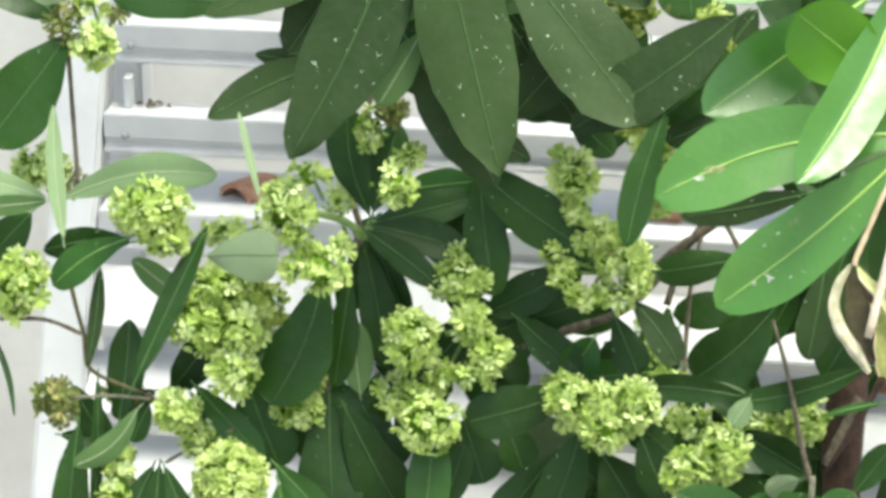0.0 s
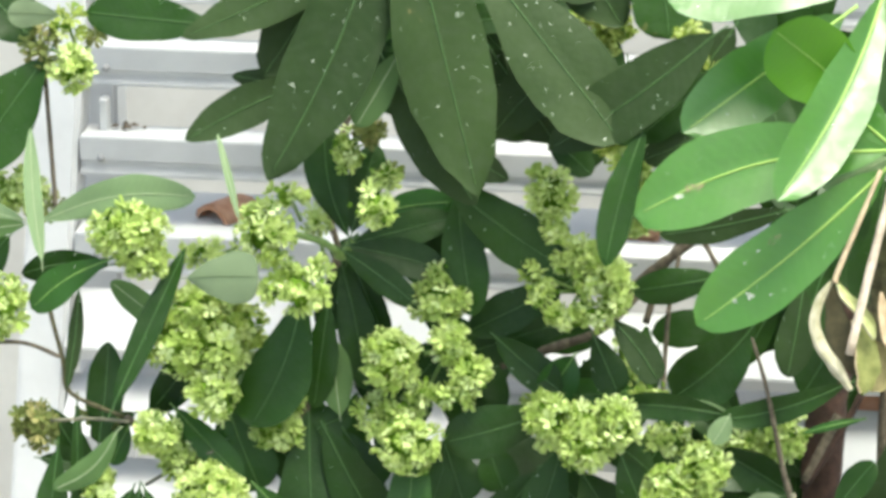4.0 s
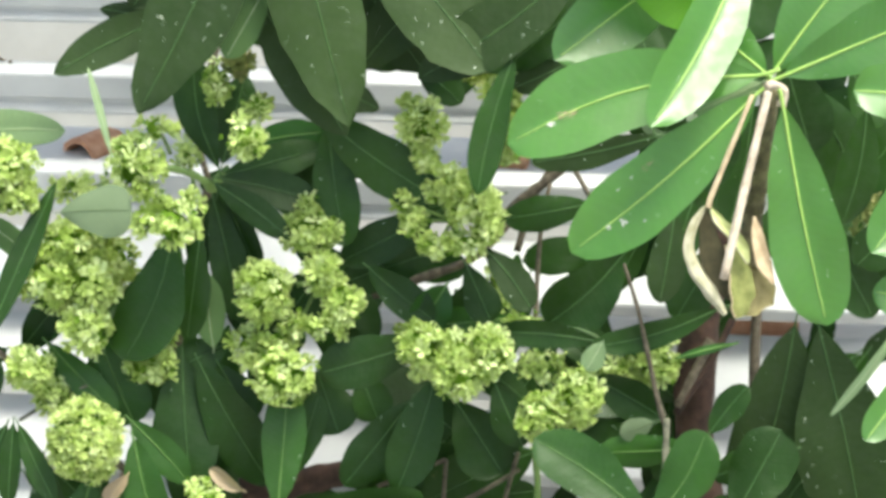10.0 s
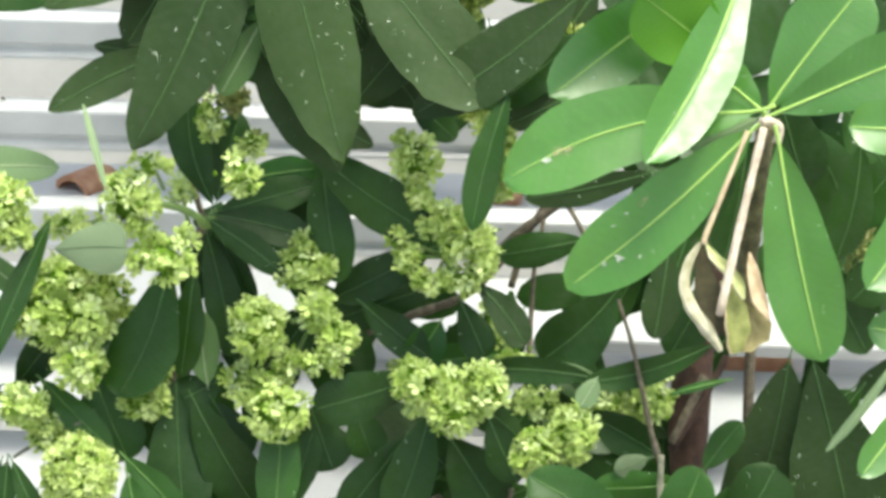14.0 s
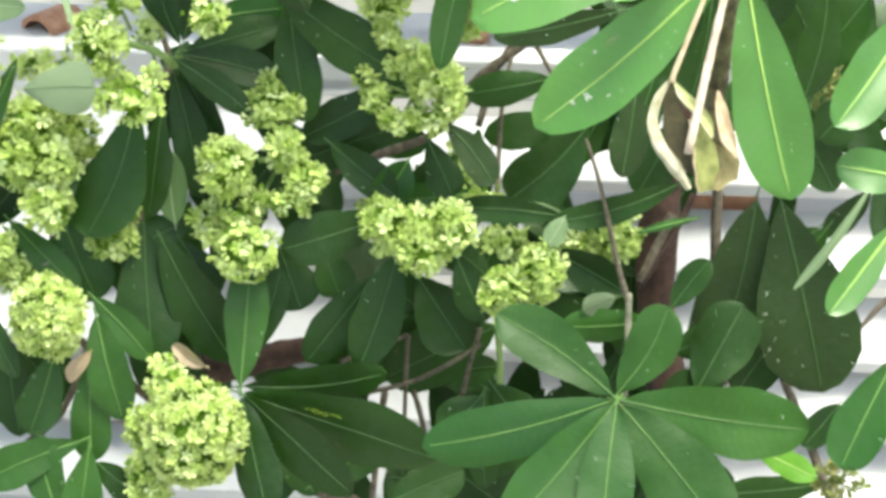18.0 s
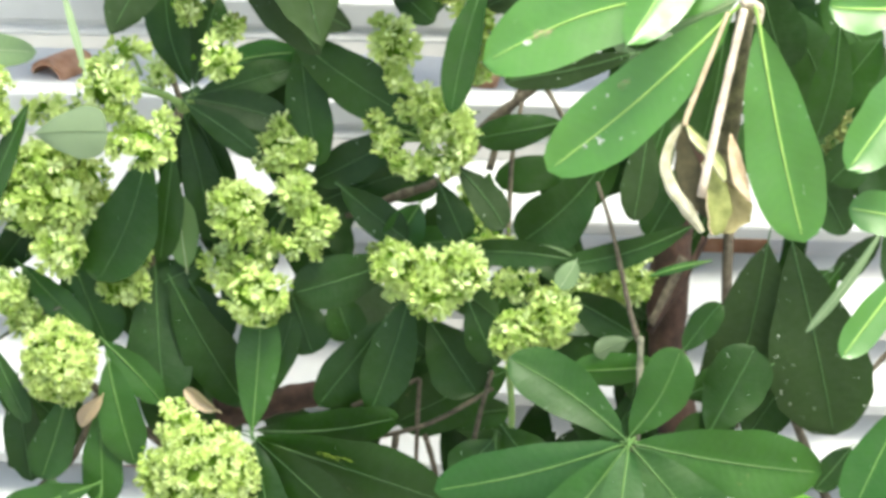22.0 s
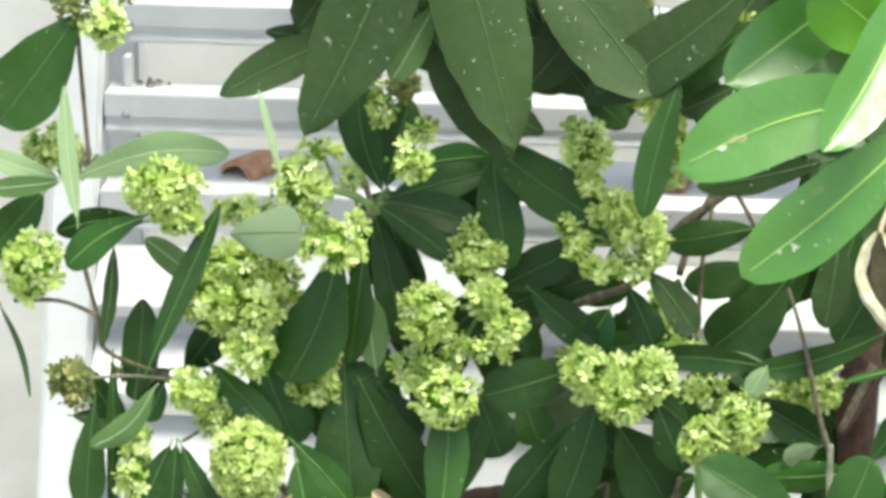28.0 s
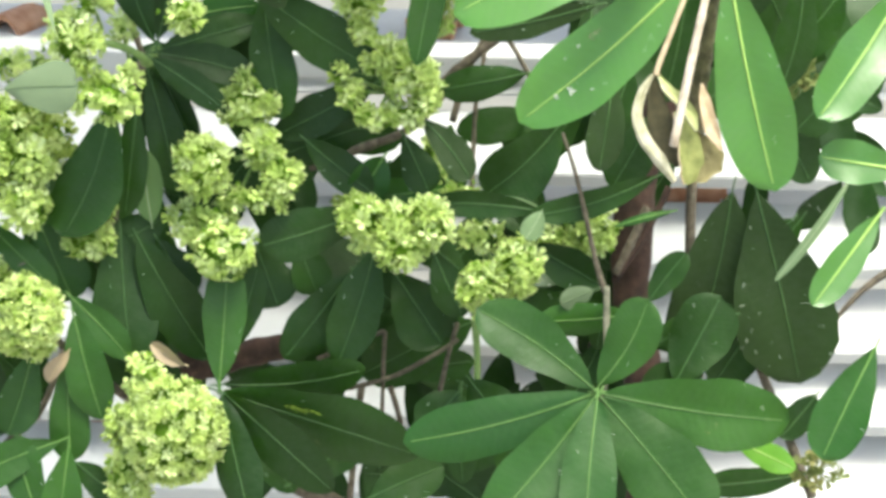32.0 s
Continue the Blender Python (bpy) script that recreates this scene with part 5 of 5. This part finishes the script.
inner_mass([
    (-23.8, 22.7, -7.1, 35.5, 12),
    (-7.1, 25.6, 20.5, 36.0, 16),
    (19.5, 5.5, 27.4, 12.8, 8),
    (34.7, -5.9, 42.1, 1.0, 6),
    (21.9, 8.9, 42.1, 25.6, 20),
    (-41.5, -9.8, -33.7, -5.9, 4),
    (8.7, -15.7, 13.6, -7.8, 4),
    (32.3, -12.7, 42.1, -5.9, 5),
    (13.1, -31.9, 31.3, -21.6, 16),
    (-4.6, -31.9, 11.1, -23.6, 14),
    (-15.4, -31.4, -1.2, -21.6, 12),
    # unseen leaves added above the crown to shade the upper slats
    (-50.9, 42.9, -1.2, 69.9, 72),
    (-17.4, -9.3, -6.6, 0.0, 5),
    (-7.1, -5.9, -1.2, 1.0, 2),
    (-17.4, 0.0, -12.0, 5.0, 2),
    (-8.1, 2.0, -2.2, 6.9, 3),
], 22)

# flower heads
flower_head([(0.8, 5.6, 9.6, 1.7, 1.5, 1.0, 'l'), (-1.0, 5.1, 9.2, 1.1, 1.1, 0.7, 'l'), (2.8, 4.0, 9.8, 1.7, 1.7, 1.0, 'l'), (3.6, 2.4, 9.6, 1.4, 1.6, 1.0, 'l'), (1.7, 0.7, 9.6, 1.9, 1.2, 1.0, 'l'), (-0.7, 0.5, 9.4, 1.9, 1.1, 1.0, 'l'), (-2.8, 2.5, 9, 1.1, 1.3, 0.9, 'l'), (-3.4, 4.1, 8.6, 1.1, 1.2, 0.7, 'l'), (1.5, 3.5, 9.4, 1.7, 1.5, 0.9, 'l')])
flower_head([(-2.0, 10.5, 10, 2.0, 2.3, 1.0, 'l'), (-1.6, 7.5, 9.8, 1.1, 1.2, 0.9, 'l')])
flower_head([(-1.9, -8.0, 10, 2.0, 2.3, 1.0, 'l'), (0.8, -8.6, 9.6, 2.1, 2.2, 1.0, 'l'), (3.5, -8.1, 10, 2.0, 2.3, 1.0, 'l'), (1.1, -10.4, 10.4, 2.2, 1.7, 1.0, 'l')])
flower_head([(-15.1, -3.2, 9, 2.4, 2.7, 1.0, 'l'), (-10.1, -1.8, 9, 1.7, 1.8, 1.0, 'l'), (-8.5, -4.4, 9.2, 1.7, 2.0, 1.0, 'l'), (-10.0, -6.1, 9.4, 2.0, 1.1, 0.9, 'l'), (-12.5, -6.0, 8.6, 1.3, 1.0, 0.8, 'l'), (-16.6, -7.8, 7, 1.6, 1.8, 0.7, 'l'), (-14.2, -7.5, 8, 2.1, 1.4, 0.7, 'l'), (-15.5, -9.2, 8, 1.6, 1.1, 0.7, 'l'), (-13.3, -10.4, 10, 2.5, 2.4, 1.0, 'l')])
flower_head([(-11.3, 1.6, 7.5, 2.5, 1.9, 1.0, 'l'), (-11.5, 3.6, 7.5, 1.0, 1.2, 0.8, 'l')])
flower_head([(8.1, -9.6, 6, 2.0, 1.5, 0.5, 'l'), (11.0, -12.0, 8, 2.0, 2.6, 1.0, 'l'), (7.8, -13.9, 9, 1.9, 2.3, 1.0, 'l'), (9.4, -13.0, 7.6, 1.4, 1.4, 0.7, 'l')])
flower_head([(17.4, -8.9, 3.5, 2.1, 2.6, 0.9, 'l'), (14.9, -10.0, 3, 2.1, 1.2, 0.7, 'l')])
flower_head([(-29.7, -15.6, 10, 3.3, 3.5, 1.8, 'w')])
flower_head([(-25.1, 7.0, 15, 2.3, 2.6, 1.0, 'l')])
flower_head([(-22.6, 2.2, 14, 2.8, 1.8, 0.75, 'l'), (-23.5, 4.1, 13, 1.0, 0.8, 0.4, 'l')])
flower_head([(-20.9, 4.1, 13, 1.2, 0.9, 0.4, 'l'), (-21.6, 8.0, 6, 1.2, 1.4, 0.4, 'l')])
flower_head([(-16.2, 9.1, 15, 1.6, 1.8, 0.75, 'l'), (-15.4, 11.8, 10, 1.1, 1.0, 0.5, 'l')])
flower_head([(-31.0, 0.4, 8, 3.3, 2.4, 1.0, 'l'), (-32.4, -2.3, 8.5, 3.3, 2.5, 1.0, 'l'), (-29.5, -3.0, 9, 2.5, 2.3, 1.0, 'l'), (-29.5, -6.4, 9.5, 2.1, 2.0, 1.0, 'l'), (-27.6, -1.3, 7, 1.9, 2.4, 0.7, 'l'), (-30.4, 5.2, 5, 2.8, 1.3, 0.7, 'l')])
flower_head([(-26.9, -0.6, 8, 1.6, 2.0, 0.6, 'k'), (-29.4, 1.4, 8, 2.0, 1.3, 0.6, 'k')])
flower_head([(-24.5, -9.4, 6.5, 2.2, 1.7, 0.95, 'l'), (-23.3, -7.0, 5.5, 0.9, 1.9, 0.7, 'l')])
flower_head([(-36.7, 6.8, 11, 3.1, 2.6, 1.1, 'l'), (-35.4, 4.5, 10.5, 1.9, 1.6, 1.1, 'l')])
flower_head([(-47.6, 0.5, 10, 2.5, 2.7, 1.1, 'l')])
flower_head([(-46.7, 10.4, 5, 2.6, 1.8, 0.9, 'l'), (-44.8, 9.1, 4.5, 1.7, 1.4, 0.5, 'o')])
flower_head([(-44.6, -9.3, 7, 1.9, 2.1, 1.0, 'o')])
flower_head([(-34.4, -9.7, 8, 2.0, 2.2, 1.0, 'l'), (-32.7, -11.9, 6.5, 1.6, 1.6, 0.6, 'l')])
flower_head([(-39.8, -13.6, 6, 1.8, 1.2, 0.9, 'l'), (-39.4, -16.6, 7, 1.6, 2.3, 1.0, 'l')])
flower_head([(-39.7, -8.2, 4, 1.9, 1.2, 0.4, 'o')])
flower_head([(-17.6, -25.0, 12, 4.3, 4.5, 1.6, 'w'), (-20.0, -20.7, 10, 1.7, 2.1, 1.0, 'l'), (-21.5, -28.8, 10, 2.1, 2.3, 1.0, 'l'), (-21.9, -24.5, 9, 1.6, 1.9, 0.9, 'l')])
flower_head([(-41.8, 20.4, 10, 1.8, 2.0, 0.9, 'l'), (-44.6, 22.1, 8, 1.7, 2.1, 0.5, 'o'), (-42.4, 24.2, 8.5, 1.8, 1.6, 0.3, 'k'), (-39.9, 23.2, 8, 1.0, 0.8, 0.25, 'o')])
flower_head([(-31.3, 30.0, 8, 3.0, 1.8, 1.0, 'l')])
flower_head([(2.6, 24.8, 6, 1.9, 2.9, 0.9, 'k'), (0.5, 25.6, 5, 1.1, 0.9, 0.6, 'k')])
flower_head([(9.2, 22.6, 12, 1.5, 2.1, 0.9, 'k'), (10.0, 20.6, 11, 1.6, 1.2, 0.8, 'k'), (4.6, 13.1, 9, 1.8, 1.1, 0.8, 'l')])
flower_head([(-18.9, 13.9, 9, 1.2, 1.9, 0.8, 'l'), (-17.1, 15.5, 9, 1.4, 1.2, 0.8, 'o'), (-15.3, 12.4, 8, 0.7, 1.0, 0.4, 'o')])
flower_head([(2.9, 14.7, 4, 1.2, 1.3, 0.7, 'k'), (5.7, 11.2, 3, 1.0, 2.2, 0.7, 'k'), (5.0, 8.1, 2, 1.0, 1.2, 0.6, 'l')])
flower_head([(4.2, -3.0, 2, 1.2, 2.1, 0.5, 'l'), (6.4, -6.0, 5, 1.6, 0.8, 0.8, 'l')])
flower_head([(35.1, 2.9, 6, 1.9, 2.1, 0.3, 'o')])
flower_head([(35.5, -29.4, 8, 2.2, 1.7, 0.5, 'o')])
flower_head([(-24.4, 10.3, 2, 1.7, 1.2, 0.6, 'l')])
flower_head([(-3.3, -6.7, 4, 1.0, 0.7, 0.7, 'l')])
flower_head([(-32.1, -12.5, 4, 2.4, 1.2, 0.5, 'l')])
# the split pod on the dry stalk: its hollow first, a sheet coloured dark for shade, then the curled valves round it
POD = [
    ("hollow", [(19.19, 3.11, 46.2, 0.3), (19.31, 1.63, 45.6, 1.32), (19.75, -0.5, 45.4, 2.05), (20.55, -2.21, 45.6, 1.79), (21.05, -3.48, 46, 0.64)], 0.3, "hollow", "backing of the split pod, coloured dark for its shaded hollow", 0.0),
    ("valve", [(19.03, 3.27, 47, 0.25), (18.19, 1.94, 47.3, 0.64), (17.79, 0.14, 47.6, 0.81), (18.46, -1.66, 47.8, 0.97), (19.51, -3.14, 47.8, 0.89), (20.5, -4.62, 47.6, 0.34)], -0.75, "cream", "cream curled valve", 0.12),
    ("valve", [(19.52, 3.21, 47, 0.21), (20.14, 2.21, 47.2, 0.72), (21.03, 1.37, 47.2, 0.93), (21.81, 0.35, 47, 0.85), (22.25, -0.84, 46.8, 0.26)], 0.8, "rind", "pale olive curled valve", 0.05),
]
POD += [
    ("valve", [(20.78, 0.56, 46, 0.43), (21.57, -1.14, 46.2, 1.62), (21.85, -2.84, 46.4, 1.87), (21.68, -4.11, 46.4, 1.32), (21.48, -4.86, 46.3, 0.38)], 0.5, "husk", "broad olive valve", 0.08),
    ("valve", [(22.3, -1.14, 45, 0.51), (23.19, -2.21, 45.1, 1.63), (23.48, -3.17, 45.2, 1.93), (22.83, -4.13, 45.3, 1.07), (22.05, -4.66, 45.4, 0.34)], 0.5, "brown", "olive-brown withered valve", 0.1),
    ("valve", [(22.81, 2.59, 45.6, 0.21), (23.05, 0.99, 45.8, 0.94), (23.41, -0.71, 46, 1.11), (24.18, -2.33, 46, 0.21)], 0.7, "tan", "tan curled valve", 0.05),
]
pod = None
for k, (name, rows, curl, mat, label, fray) in enumerate(POD):
    made = valve("seed_pod" if pod is None else name, rows, curl, mat, label, fray, TO_SHRUB if pod is None else None, shrub if pod is None else pod, 70 + k)
    pod = pod or made
